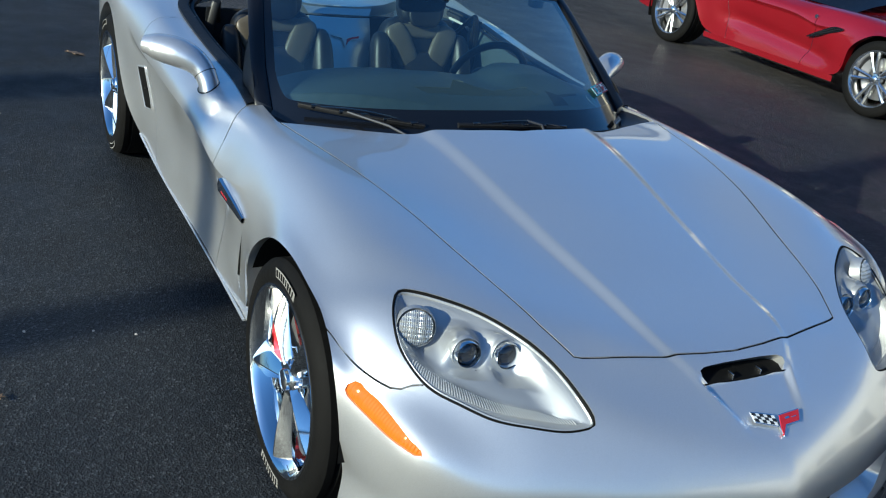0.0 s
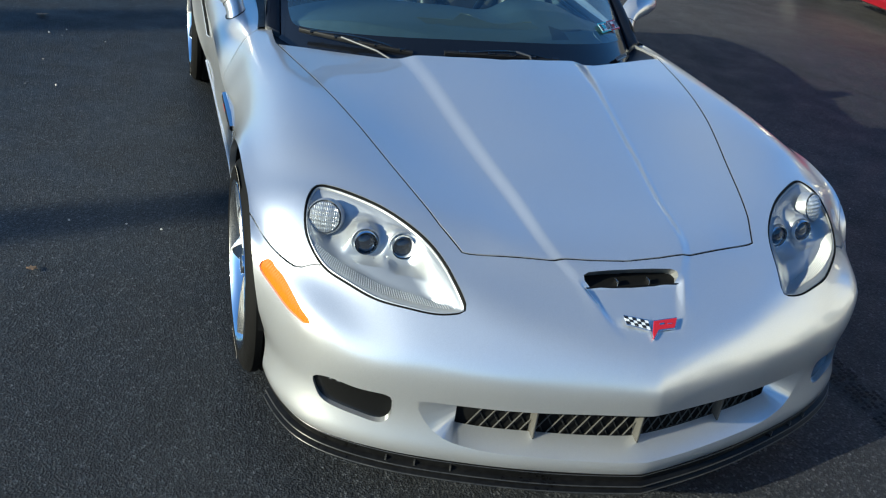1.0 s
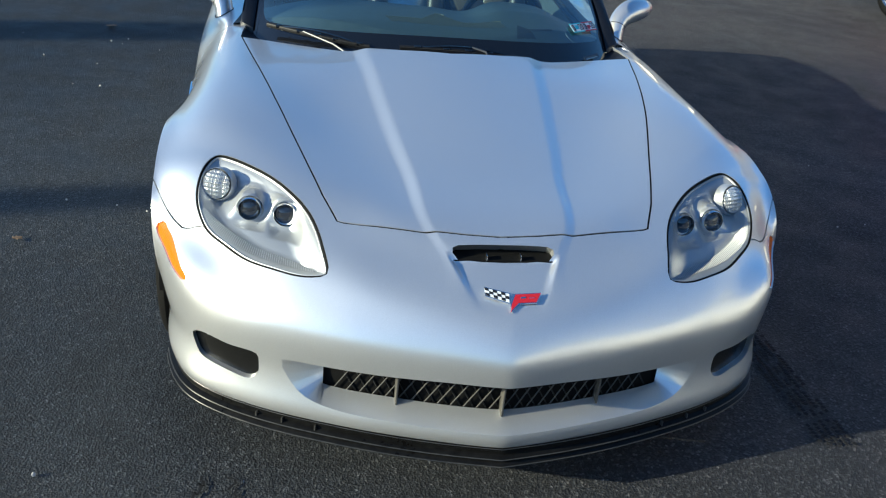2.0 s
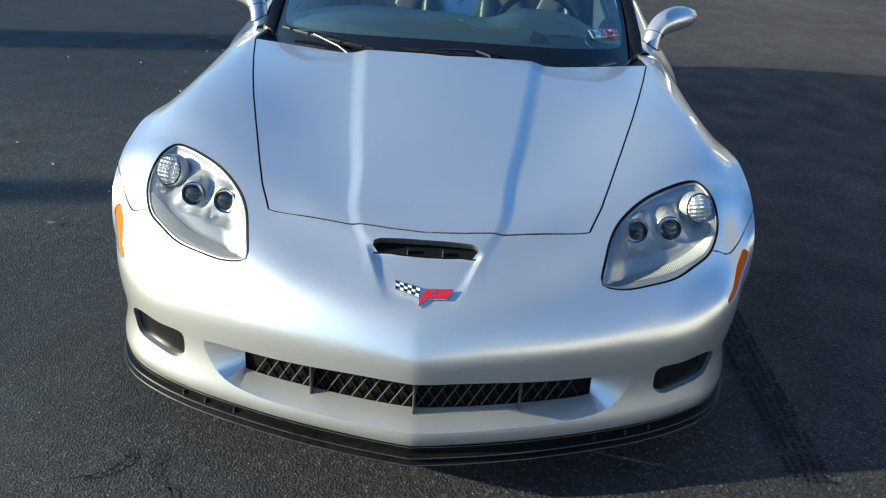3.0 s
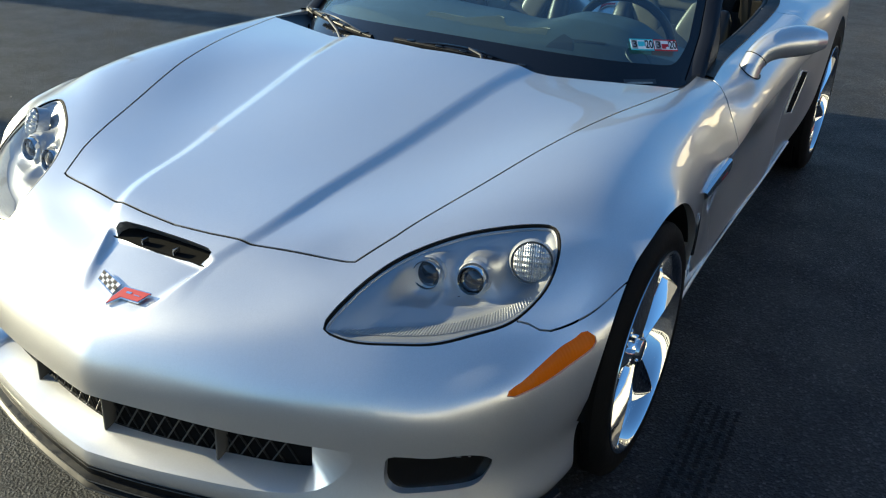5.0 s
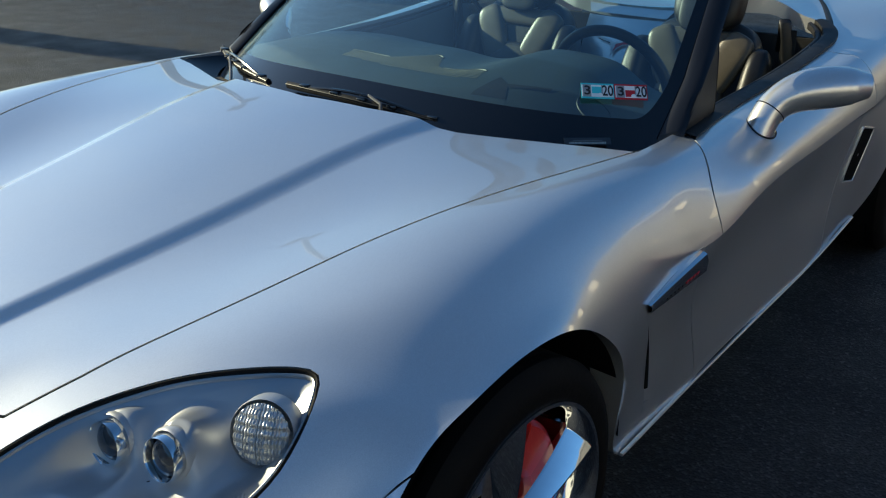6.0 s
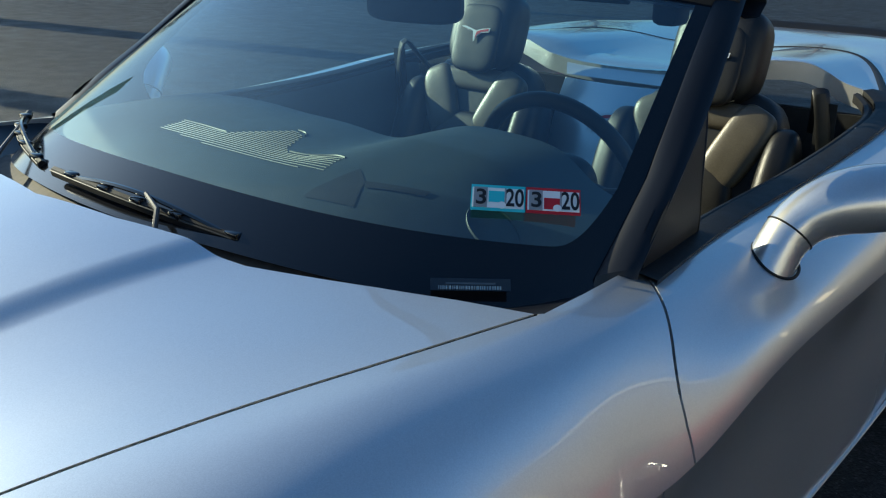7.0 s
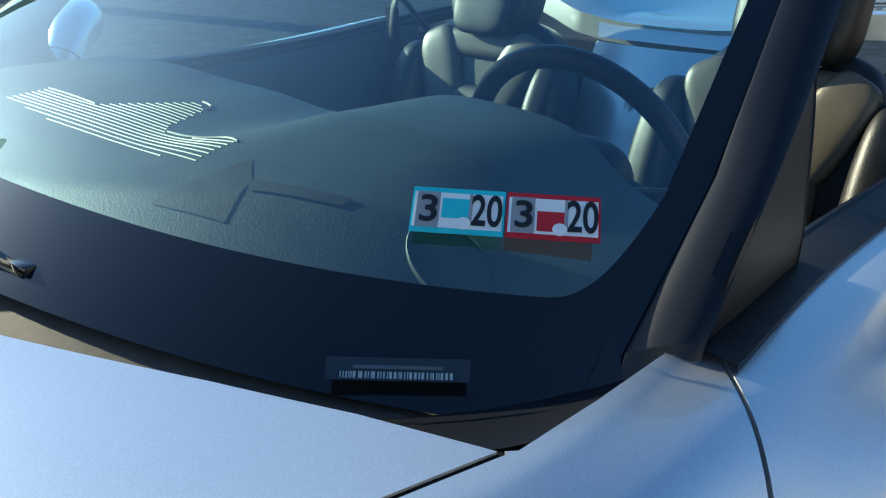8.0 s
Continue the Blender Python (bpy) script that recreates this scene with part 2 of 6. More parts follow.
def grid_mesh(grid, wrap=False, bm=None, flip=False):
    bm = bm or bmesh.new()
    rows = [[bm.verts.new(p) for p in row] for row in grid]
    n = len(rows[0])
    for a, b in zip(rows, rows[1:]):
        for j in range(n if wrap else n - 1):
            k = (j + 1) % n
            q = (a[j], a[k], b[k], b[j])
            bm.faces.new(q[::-1] if flip else q)
    return bm


def box(bm, size, m=Matrix(), bevel=0.0, seg=2):
    made = bmesh.ops.create_cube(bm, size=1.0, matrix=m @ Matrix.Diagonal((*size, 1)))["verts"]
    if bevel:
        edges = list({e for v in made for e in v.link_edges})
        bmesh.ops.bevel(bm, geom=edges, offset=bevel, segments=seg, affect="EDGES", profile=0.5)
    return bm


def disc(bm, r0, r1, depth, m=Matrix(), n=32):
    """A round body along z from 0 to depth."""
    bmesh.ops.create_cone(bm, cap_ends=True, segments=n, radius1=r0, radius2=r1, depth=depth, matrix=m @ Matrix.Translation((0, 0, depth / 2)))
    return bm


def lathe(profile, n=48, bm=None, m=Matrix()):
    """A profile of (radius, x) turned round the x axis."""
    bm = bm or bmesh.new()
    rows = [[m @ Vector((x, r * math.cos(2 * math.pi * k / n), r * math.sin(2 * math.pi * k / n))) for k in range(n)] for r, x in profile]
    return grid_mesh(rows, True, bm)


def tube(path, radii, n=12, bm=None, cap=True, flat=1.0):
    """A round body along a path; radii a single number or one a point."""
    bm = bm or bmesh.new()
    pts = [Vector(p) for p in path]
    radii = [radii] * len(pts) if isinstance(radii, (int, float)) else radii
    rows, side = [], None
    for k, p in enumerate(pts):
        way = (pts[min(k + 1, len(pts) - 1)] - pts[max(k - 1, 0)]).normalized()
        if side is None:
            side = way.cross((0, 0, 1))
            side = side.normalized() if side.length > 1e-3 else Vector((1, 0, 0))
        side = (side - way * side.dot(way)).normalized()
        up = way.cross(side)
        rows.append([p + radii[k] * (math.cos(2 * math.pi * a / n) * side + flat * math.sin(2 * math.pi * a / n) * up) for a in range(n)])
    grid_mesh(rows, True, bm)
    if cap:
        bm.verts.ensure_lookup_table()
        total = len(bm.verts)
        first = list(bm.verts)[total - n * len(pts):total - n * len(pts) + n]
        last = list(bm.verts)[total - n:]
        bm.faces.new(first[::-1]), bm.faces.new(last)
    bmesh.ops.recalc_face_normals(bm, faces=bm.faces)
    return bm


def curve(points, n=40):
    """A smooth line through points."""
    p = np.array(points, float)
    ts = np.r_[0, np.cumsum(np.linalg.norm(np.diff(p, axis=0), axis=1))]
    return spline(ts, p, np.linspace(0, ts[-1], n))


def ring_curve(points, n=60):
    """A smooth closed line through points."""
    p = np.array(points, float)
    p = np.concatenate([p[-3:], p, p[:4]])
    ts = np.r_[0, np.cumsum(np.linalg.norm(np.diff(p, axis=0), axis=1))]
    return spline(ts, p, np.linspace(ts[3], ts[len(p) - 4], n, endpoint=False))


def strip(line, width):
    """A thin closed outline round an open line in a plane."""
    p = np.array(line, float)
    d = np.gradient(p, axis=0)
    d /= np.linalg.norm(d, axis=1, keepdims=True)
    off = np.c_[-d[:, 1], d[:, 0]] * width / 2
    return np.concatenate([p + off, (p - off)[::-1]])


def inset(loop, by):
    """A closed outline moved inwards."""
    p = np.array(loop, float)
    d = np.roll(p, -1, 0) - np.roll(p, 1, 0)
    d /= np.linalg.norm(d, axis=1, keepdims=True) + 1e-9
    area = (p[:, 0] * np.roll(p[:, 1], -1) - p[:, 1] * np.roll(p[:, 0], -1)).sum()
    return p + np.c_[-d[:, 1], d[:, 0]] * by * (1 if area > 0 else -1)


def within(q, loop):
    """Which of the points q lie in a closed outline."""
    q, p = np.atleast_2d(q), np.array(loop, float)
    r = np.roll(p, -1, 0)
    x, y = q[:, :1], q[:, 1:]
    cross = ((p[:, 1] > y) != (r[:, 1] > y)) & (x < (r[:, 0] - p[:, 0]) * (y - p[:, 1]) / (r[:, 1] - p[:, 1] + 1e-15) + p[:, 0])
    return cross.sum(1) % 2 == 1


def middles(bm):
    return np.array([f.calc_center_median() for f in bm.faces])


def knife(bm, loop, ax, ok=None, reach=0.03):
    """Cuts a closed outline, seen along the third axis, into a mesh."""
    p = np.array(loop, float)
    mid = middles(bm)
    take = ((mid[:, ax] > p.min(0) - reach) & (mid[:, ax] < p.max(0) + reach)).all(1)
    if ok is not None:
        take &= ok(mid)
    here = [f for f, t in zip(bm.faces, take) if t]
    for a, b in zip(p, np.roll(p, -1, 0)):
        d = b - a
        if np.hypot(*d) < 1e-6 or not here:
            continue
        q = np.array([f.calc_center_median() for f in here])[:, ax]
        s = np.clip(((q - a) @ d) / (d @ d), 0, 1)
        near = np.hypot(*(q - a - s[:, None] * d).T) < reach
        faces = [f for f, n in zip(here, near) if n]
        if not faces:
            continue
        geom = list({g for f in faces for g in (*f.verts, *f.edges)}) + faces
        no, co = [0.0, 0.0, 0.0], [0.0, 0.0, 0.0]
        no[ax[0]], no[ax[1]] = -d[1], d[0]
        co[ax[0]], co[ax[1]] = a
        made = bmesh.ops.bisect_plane(bm, geom=geom, dist=1e-6, plane_co=co, plane_no=no)["geom"]
        here = list({f for f in here + [g for g in made if isinstance(g, bmesh.types.BMFace)] if f.is_valid})


def inner_faces(bm, loop, ax, ok=None):
    mid = middles(bm)
    take = within(mid[:, ax], loop)
    if ok is not None:
        take &= ok(mid)
    return [f for f, t in zip(bm.faces, take) if t]


def take_out(bm, faces):
    """Moves faces into a bmesh of their own."""
    made, seen = bmesh.new(), {}
    for f in faces:
        for v in f.verts:
            if v not in seen:
                seen[v] = made.verts.new(v.co)
        made.faces.new([seen[v] for v in f.verts])
    bmesh.ops.delete(bm, geom=faces, context="FACES")
    return made


def rim_edges(bm, loop, ax, ok=None, tol=0.004):
    """Boundary edges that lie on an outline."""
    p = np.array(loop, float)
    r = np.roll(p, -1, 0)
    out = []
    for e in bm.edges:
        if not e.is_boundary or max(abs(v.co.x) for v in e.verts) < 1e-4:
            continue
        m = (e.verts[0].co + e.verts[1].co) / 2
        q, d = np.array([m[ax[0]], m[ax[1]]]), r - p
        s = np.clip(((q - p) * d).sum(1) / ((d * d).sum(1) + 1e-12), 0, 1)
        if np.hypot(*(q - p - s[:, None] * d).T).min() < tol and (ok is None or ok(m)):
            out.append(e)
    return out


def flange(bm, edges, move):
    """Folds boundary edges on: move is a vector, or a function of the place."""
    if not edges:
        return []
    made = [g for g in bmesh.ops.extrude_edge_only(bm, edges=edges)["geom"] if isinstance(g, bmesh.types.BMVert)]
    for v in made:
        v.co = move(v.co) if callable(move) else v.co + Vector(move)
    return made


def mirrored(bm):
    """Joins a half and its mirror image at x = 0."""
    old, seen = list(bm.faces), {}
    for v in list(bm.verts):
        seen[v] = bm.verts.new((-v.co.x, v.co.y, v.co.z))
    for f in old:
        bm.faces.new([seen[v] for v in reversed(f.verts)])
    bmesh.ops.remove_doubles(bm, verts=[v for v in bm.verts if abs(v.co.x) < 1e-4], dist=2e-4)
    return bm


def flipped(bm):
    """The mirror image of a mesh at x = 0."""
    other = bm.copy()
    for v in other.verts:
        v.co.x = -v.co.x
    bmesh.ops.reverse_faces(other, faces=other.faces)
    return other


# ---- design lines of the body, half of it: one line a column, from the nose to the tail ----
L_CENTRE = [(0, -.893, .372), (0, -.888, .435), (0, -.852, .495), (0, -.797, .540), (0, -.69, .600), (0, -.595, .645), (0, -.37, .690), (0, -.17, .727), (0, .03, .765), (0, .23, .802), (0, .42, .833), (0, .58, .853),
            (0, .73, .865), (0, .95, .87), (0, 1.4, .87), (0, 1.85, .87), (0, 2.15, .88), (0, 2.40, .885), (0, 2.685, .885), (0, 2.95, .88), (0, 3.25, .875), (0, 3.53, .87)]
L_CREASE = [(.15, -.866, .370), (.15, -.862, .435), (.15, -.832, .495), (.15, -.775, .548), (.15, -.665, .606), (.193, -.575, .6485), (.220, -.37, .685), (.246, -.17, .7165), (.271, .03, .7495), (.294, .23, .7857), (.312, .40, .8105), (.330, .56, .8225),
            (.345, .72, .832), (.37, .95, .838), (.40, 1.4, .84), (.40, 1.85, .86), (.38, 2.15, .90), (.36, 2.40, .905), (.34, 2.685, .900), (.32, 2.95, .89), (.30, 3.25, .88), (.28, 3.53, .867)]
L_PANEL = [(.32, -.824, .362), (.32, -.822, .435), (.32, -.788, .50), (.32, -.73, .560), (.32, -.63, .611), (.325, -.552, .648), (.37, -.37, .687), (.42, -.17, .717), (.465, .03, .749), (.50, .23, .781), (.53, .41, .800), (.57, .60, .803),
           (.60, .74, .805), (.60, .95, .81), (.58, 1.4, .82), (.58, 1.85, .85), (.56, 2.15, .895), (.52, 2.40, .902), (.50, 2.685, .898), (.47, 2.95, .888), (.44, 3.25, .877), (.40, 3.53, .862)]
L_EDGE = [(.465, -.778, .358), (.465, -.778, .435), (.465, -.742, .50), (.465, -.68, .568), (.47, -.60, .617), (.437, -.528, .646), (.492, -.37, .694), (.549, -.17, .732), (.603, .03, .770), (.652, .23, .792), (.692, .41, .799), (.73, .58, .80),
          (.757, .72, .80), (.74, .96, .795), (.725, 1.4, .80), (.725, 1.85, .825), (.70, 2.15, .865), (.66, 2.40, .885), (.62, 2.685, .890), (.58, 2.95, .882), (.54, 3.25, .87), (.50, 3.52, .853)]
L_SLOPE = [(.60, -.728, .358), (.60, -.728, .435), (.60, -.692, .50), (.60, -.63, .565), (.60, -.555, .622), (.58, -.47, .662), (.61, -.31, .712), (.65, -.14, .748), (.69, .03, .779), (.72, .21, .796), (.745, .39, .802), (.77, .57, .80),
           (.785, .73, .797), (.765, .96, .790), (.755, 1.4, .797), (.765, 1.85, .820), (.76, 2.15, .850), (.74, 2.40, .873), (.71, 2.685, .884), (.68, 2.95, .876), (.64, 3.25, .863), (.60, 3.51, .843)]
L_CREST = [(.72, -.668, .358), (.72, -.672, .435), (.72, -.632, .50), (.72, -.565, .56), (.72, -.49, .625), (.70, -.40, .678), (.72, -.25, .722), (.75, -.115, .755), (.775, .03, .777), (.79, .19, .789), (.80, .37, .793), (.815, .55, .790),
           (.82, .73, .788), (.815, .96, .786), (.81, 1.4, .793), (.815, 1.85, .815), (.825, 2.15, .845), (.82, 2.40, .862), (.80, 2.685, .874), (.78, 2.95, .866), (.74, 3.25, .852), (.70, 3.49, .83)]
L_SHOULDER = [(.818, -.59, .358), (.825, -.592, .432), (.830, -.570, .50), (.825, -.485, .558), (.82, -.41, .622), (.805, -.33, .683), (.82, -.215, .712), (.835, -.10, .740), (.845, .03, .756), (.85, .17, .763), (.855, .34, .762), (.863, .52, .756),
              (.866, .72, .752), (.870, .95, .755), (.877, 1.4, .770), (.885, 1.85, .800), (.895, 2.15, .822), (.90, 2.40, .835), (.90, 2.685, .846), (.885, 2.95, .836), (.85, 3.25, .82), (.80, 3.46, .79)]
L_FLANK = [(.878, -.495, .358), (.887, -.490, .43), (.891, -.467, .495), (.893, -.41, .55), (.888, -.345, .606), (.885, -.285, .660), (.892, -.19, .692), (.896, -.08, .714), (.90, .035, .723), (.90, .16, .722), (.90, .31, .711), (.912, .47, .674),
           (.921, .70, .633), (.928, .95, .665), (.931, 1.4, .687), (.937, 1.85, .697), (.946, 2.15, .715), (.95, 2.40, .768), (.953, 2.685, .790), (.95, 2.95, .78), (.92, 3.25, .76), (.86, 3.43, .72)]
L_WAIST = [(.906, -.415, .355), (.918, -.408, .424), (.925, -.394, .49), (.928, -.368, .547), (.928, -.323, .599), (.927, -.268, .647), (.930, -.175, .682), (.931, -.065, .702), (.932, .04, .707), (.932, .15, .694), (.932, .28, .652), (.930, .41, .59),
           (.914, .60, .50), (.889, .90, .47), (.884, 1.4, .48), (.892, 1.85, .49), (.935, 2.13, .52), (.961, 2.36, .63), (.963, 2.685, .75), (.962, 2.99, .67), (.93, 3.2, .55), (.88, 3.40, .52)]
L_HEM = [(.917, -.366, .352), (.930, -.374, .42), (.939, -.368, .487), (.944, -.348, .547), (.946, -.312, .605), (.945, -.255, .650), (.947, -.165, .680), (.948, -.06, .697), (.948, .04, .697), (.948, .145, .674), (.947, .26, .605), (.943, .345, .48),
         (.915, .40, .28), (.892, .80, .225), (.889, 1.4, .215), (.893, 1.85, .22), (.910, 2.20, .27), (.962, 2.325, .45), (.964, 2.685, .735), (.962, 3.035, .52), (.92, 3.10, .30), (.87, 3.38, .30)]


def spline(ts, ps, q):
    """Natural cubic through ps (n x k) at ts, at the values q."""
    ts, ps, q = np.asarray(ts, float), np.asarray(ps, float), np.asarray(q, float)
    n, h = len(ts), np.diff(ts)
    a, b = np.eye(n), np.zeros_like(ps)
    for i in range(1, n - 1):
        a[i, i - 1:i + 2] = h[i - 1], 2 * (h[i - 1] + h[i]), h[i]
        b[i] = 6 * ((ps[i + 1] - ps[i]) / h[i] - (ps[i] - ps[i - 1]) / h[i - 1])
    m = np.linalg.solve(a, b)
    k = np.clip(np.searchsorted(ts, q, side="right") - 1, 0, n - 2)
    l, r, w = (q - ts[k])[:, None], (ts[k + 1] - q)[:, None], h[k][:, None]
    return m[k] * r**3 / (6 * w) + m[k + 1] * l**3 / (6 * w) + (ps[k] / w - m[k] * w / 6) * r + (ps[k + 1] / w - m[k + 1] * w / 6) * l


def loft(lines, per_row, per_col, dense=()):
    """A smooth grid through the design lines: rows along the lines, columns across them, closer on both sides of the dense ones.
    Returns the grid and each column's way from every dense line, in metres."""
    net = np.array(lines, float).transpose(1, 0, 2)
    rows = np.r_[0, np.cumsum(np.linalg.norm(np.diff(net, axis=0), axis=2).mean(1))]
    cols = np.r_[0, np.cumsum(np.linalg.norm(np.diff(net, axis=1), axis=2).mean(0))]
    qr = np.concatenate([np.linspace(a, b, per_row, endpoint=False) for a, b in zip(rows, rows[1:])] + [rows[-1:]])
    qc = np.concatenate([np.linspace(a, b, per_col, endpoint=False) for a, b in zip(cols, cols[1:])] + [cols[-1:]])
    extra = [cols[k] + d for k in dense for d in np.linspace(-.032, .032, 17)]
    qc = np.unique(np.r_[[q for q in qc if all(abs(q - cols[k]) > .036 for k in dense)], extra])
    half = spline(rows, net.reshape(len(rows), -1), qr).reshape(len(qr), len(cols), 3)
    # The half mirrors at the centre line, so that the slope runs smoothly across it.
    both = np.concatenate([half[:, :0:-1] * (-1, 1, 1), half], 1)
    cc = np.r_[-cols[:0:-1], cols]
    soft = spline(cc, both.transpose(1, 0, 2).reshape(len(cc), -1), qc).reshape(len(qc), len(qr), 3).transpose(1, 0, 2)
    keel = spline(cols, half.transpose(1, 0, 2).reshape(len(cols), -1), qc).reshape(len(qc), len(qr), 3).transpose(1, 0, 2)
    # The nose keeps a soft keel edge, which fades out above the bumper.
    w = np.clip((-0.60 - half[:, :1, 1:2]) / 0.26, 0, 1)
    w = .75 * w * w * (3 - 2 * w)
    return soft + (keel - soft) * w, [qc - cols[k] for k in dense]


def apron(lines):
    """Adds the rows below the bumper: its face goes on down to the lower edge."""
    foot = np.array([line[0] for line in lines], float)
    d = np.gradient(foot[:, :2], axis=0)
    d[0] = (1, 0)
    out = np.c_[d[:, 1], -d[:, 0]] / np.linalg.norm(d, axis=1, keepdims=True)
    made, tuck = [], (0,) * 7 + (.010, .018, .024)
    for line, p, o, t in zip(lines, foot, out, tuck):
        ahead = .010 * (1 - min(1, abs(p[0]) / .85) ** 4)
        rows = []
        for z, by in ((0.178, 0.004), (0.205, 0.012), (0.245, 0.006), (0.305, -0.004)):
            low = (.36 - z) / .18
            rows.append((*(p[:2] + o * (by + (ahead - t) * low)), z + (p[2] - 0.36) * (z / 0.36) * 0.3))
        made.append([tuple(float(v) for v in r) for r in rows] + list(line))
    return made


BODY_LINES = (L_CENTRE, L_CREASE, L_PANEL, L_EDGE, L_SLOPE, L_CREST, L_SHOULDER, L_FLANK, L_WAIST, L_HEM)


# ---- ground ----
def build_ground():
    bm = bmesh.new()
    xs = np.r_[-600, -60, np.linspace(-14, 14, 29), 60, 600]
    ys = np.r_[-600, -60, np.linspace(-14, 16, 31), 60, 600]
    grid_mesh([[(x, y, 0.0 if max(abs(x), abs(y)) > 20 else 0.004 * noise.noise((x * 0.5, y * 0.5, 0))) for x in xs] for y in ys], bm=bm)
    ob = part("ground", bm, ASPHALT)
    return tagged(ob, "dark worn asphalt of a sales lot with pale grit", "ground", kind="structure")


build_ground()

# ---- outlines of the body's panels and openings ----
PLAN, SIDE, FRONT = [0, 1], [1, 2], [0, 2]
HOOD_EDGE = [(0, -.598), (.10, -.592), (.20, -.580), (.32, -.556), (.42, -.534), (.437, -.527), (.444, -.508), (.475, -.43), (.507, -.32), (.541, -.196), (.578, -.063), (.618, .085), (.66, .26), (.706, .465), (.755, .705)]
HOOD_REAR = [(.755, .705), (.66, .672), (.56, .630), (.47, .585), (.40, .555), (.31, .537), (.18, .503), (.09, .485), (0, .48)]
LAMP = [(.464, -.680), (.465, -.640), (.481, -.572), (.510, -.491), (.557, -.420), (.616, -.356), (.683, -.303), (.735, -.268), (.768, -.258), (.794, -.284), (.814, -.336), (.818, -.386), (.806, -.437), (.783, -.485), (.737, -.538), (.674, -.596), (.602, -.639), (.555, -.662), (.490, -.681)]
MARKER = [(-.378, .561), (-.371, .551), (-.374, .534), (-.395, .520), (-.43, .509), (-.47, .499), (-.52, .490), (-.556, .485), (-.574, .484), (-.581, .489), (-.574, .497), (-.556, .505), (-.52, .519), (-.47, .536), (-.43, .548), (-.40, .556)]
FASCIA_SEAM = [(.790, -.474), (.803, -.465), (.820, -.457), (.838, -.449), (.853, -.433), (.866, -.414), (.900, -.355), (.93, -.30), (.97, -.23)]
SLOT = [(0, -.624), (.06, -.624), (.122, -.626), (.137, -.632), (.138, -.643), (.124, -.653), (.06, -.657), (0, -.658)]
GRILLE = [(0, .362), (.15, .361), (.30, .354), (.45, .350), (.545, .349), (.572, .342), (.572, .325), (.555, .290), (.52, .255), (.47, .238), (.30, .228), (.15, .226), (0, .226)]
FOG = [(.640, .344), (.634, .315), (.637, .284), (.652, .268), (.70, .266), (.765, .274), (.795, .284), (.808, .310), (.812, .340), (.800, .350), (.72, .349), (.66, .349)]
DOOR_TOP = [(.735, .975), (.765, .947), (.792, .920), (.816, .895), (.841, .869), (.868, .838), (.886, .816), (.902, .801)]
DOOR_FRONT = [(.801, .708), (.795, .69), (.789, .65), (.788, .60), (.795, .48), (.825, .38), (.855, .30), (.88, .16)]
DOOR_REAR = [(2.02, .88), (2.00, .80), (1.965, .68), (1.93, .50), (1.90, .35), (1.88, .16)]
COCKPIT = [(0, .48), (.18, .503), (.31, .537), (.40, .555), (.56, .63), (.66, .672), (.752, .702), (.760, .712), (.758, .80), (.748, .96), (.735, 1.2), (.733, 1.5), (.735, 1.85), (.735, 2.05), (.715, 2.20), (.66, 2.29), (.55, 2.31), (.40, 2.26), (.25, 2.21), (.12, 2.20), (0, 2.20)]


def hull():
    """The half shell: the hood's crease a short slope, the flank's edge sharp, the hem turned in."""
    grid, (crease, flank) = loft(apron(BODY_LINES), 7, 7, dense=(1, 7))
    y = grid[:, :, 1]
    # hood crease: a soft step 52 mm wide
    s = np.clip((crease + .026) / .052, 0, 1)
    step = .5 - s * s * (3 - 2 * s)
    step *= np.exp(-(np.abs(crease) / .16) ** 2)
    run = np.clip((y + .76) / .34, 0, 1) * np.clip((.95 - y) / .2, 0, 1)
    grid[:, :, 2] += .0120 * step[None] * run
    # edge along the flank and door: the side falls in below it
    fall = np.clip(flank / .02, 0, 1) * np.clip((.16 - flank) / .14, 0, 1)
    run = np.clip((y - .62) / .12, 0, 1) * np.clip((2.25 - y) / .5, 0, 1)
    grid[:, :, 0] -= .024 * fall[None] * run
    # above that edge the side stays flat and stands proud
    proud = np.clip((flank + .13) / .13, 0, 1) ** 1.6 * (flank <= 0) + np.clip(1 - flank / .028, 0, 1) * (flank > 0)
    run = np.clip((y - .44) / .20, 0, 1) * np.clip((2.3 - y) / .45, 0, 1)
    grid[:, :, 0] += .013 * proud[None] * run * run * (3 - 2 * run)
    # low fairings on the deck behind the seats
    x = grid[:, :, 0]
    rise = np.exp(-np.abs((x - .37) / .19) ** 4) * np.clip((y - 2.18) / .10, 0, 1) * np.clip((3.0 - y) / .65, 0, 1)
    grid[:, :, 2] += .034 * rise * rise * (3 - 2 * rise)
    # the deck climbs to the tail
    climb = np.clip((y - 2.35) / 1.0, 0, 1)
    grid[:, :, 2] += .056 * climb * climb * (3 - 2 * climb) * np.clip((grid[:, :, 2] - .72) / .12, 0, 1)
    hem = grid[:, -1:]
    grid = np.concatenate([grid, hem + (-0.012, 0, 0.002), hem + (-0.07, 0, 0.0)], 1)
    return grid_mesh(grid, flip=True)


def scooped(bm):
    """The shallow scoop below the nose slot, with soft walls."""
    for v in bm.verts:
        x, y = abs(v.co.x), v.co.y
        if -.83 < y < -.60 and v.co.z > .45:
            wide = 0.094 + 0.068 * np.clip((y + .80) / .165, 0, 1)
            side = np.clip((wide - x) / 0.026, 0, 1)
            run = np.clip((y + .815) / .16, 0, 1) * np.clip((-.638 - y) / .020, 0, 1)
            v.co.z -= 0.020 * side * side * (3 - 2 * side) * run**1.3


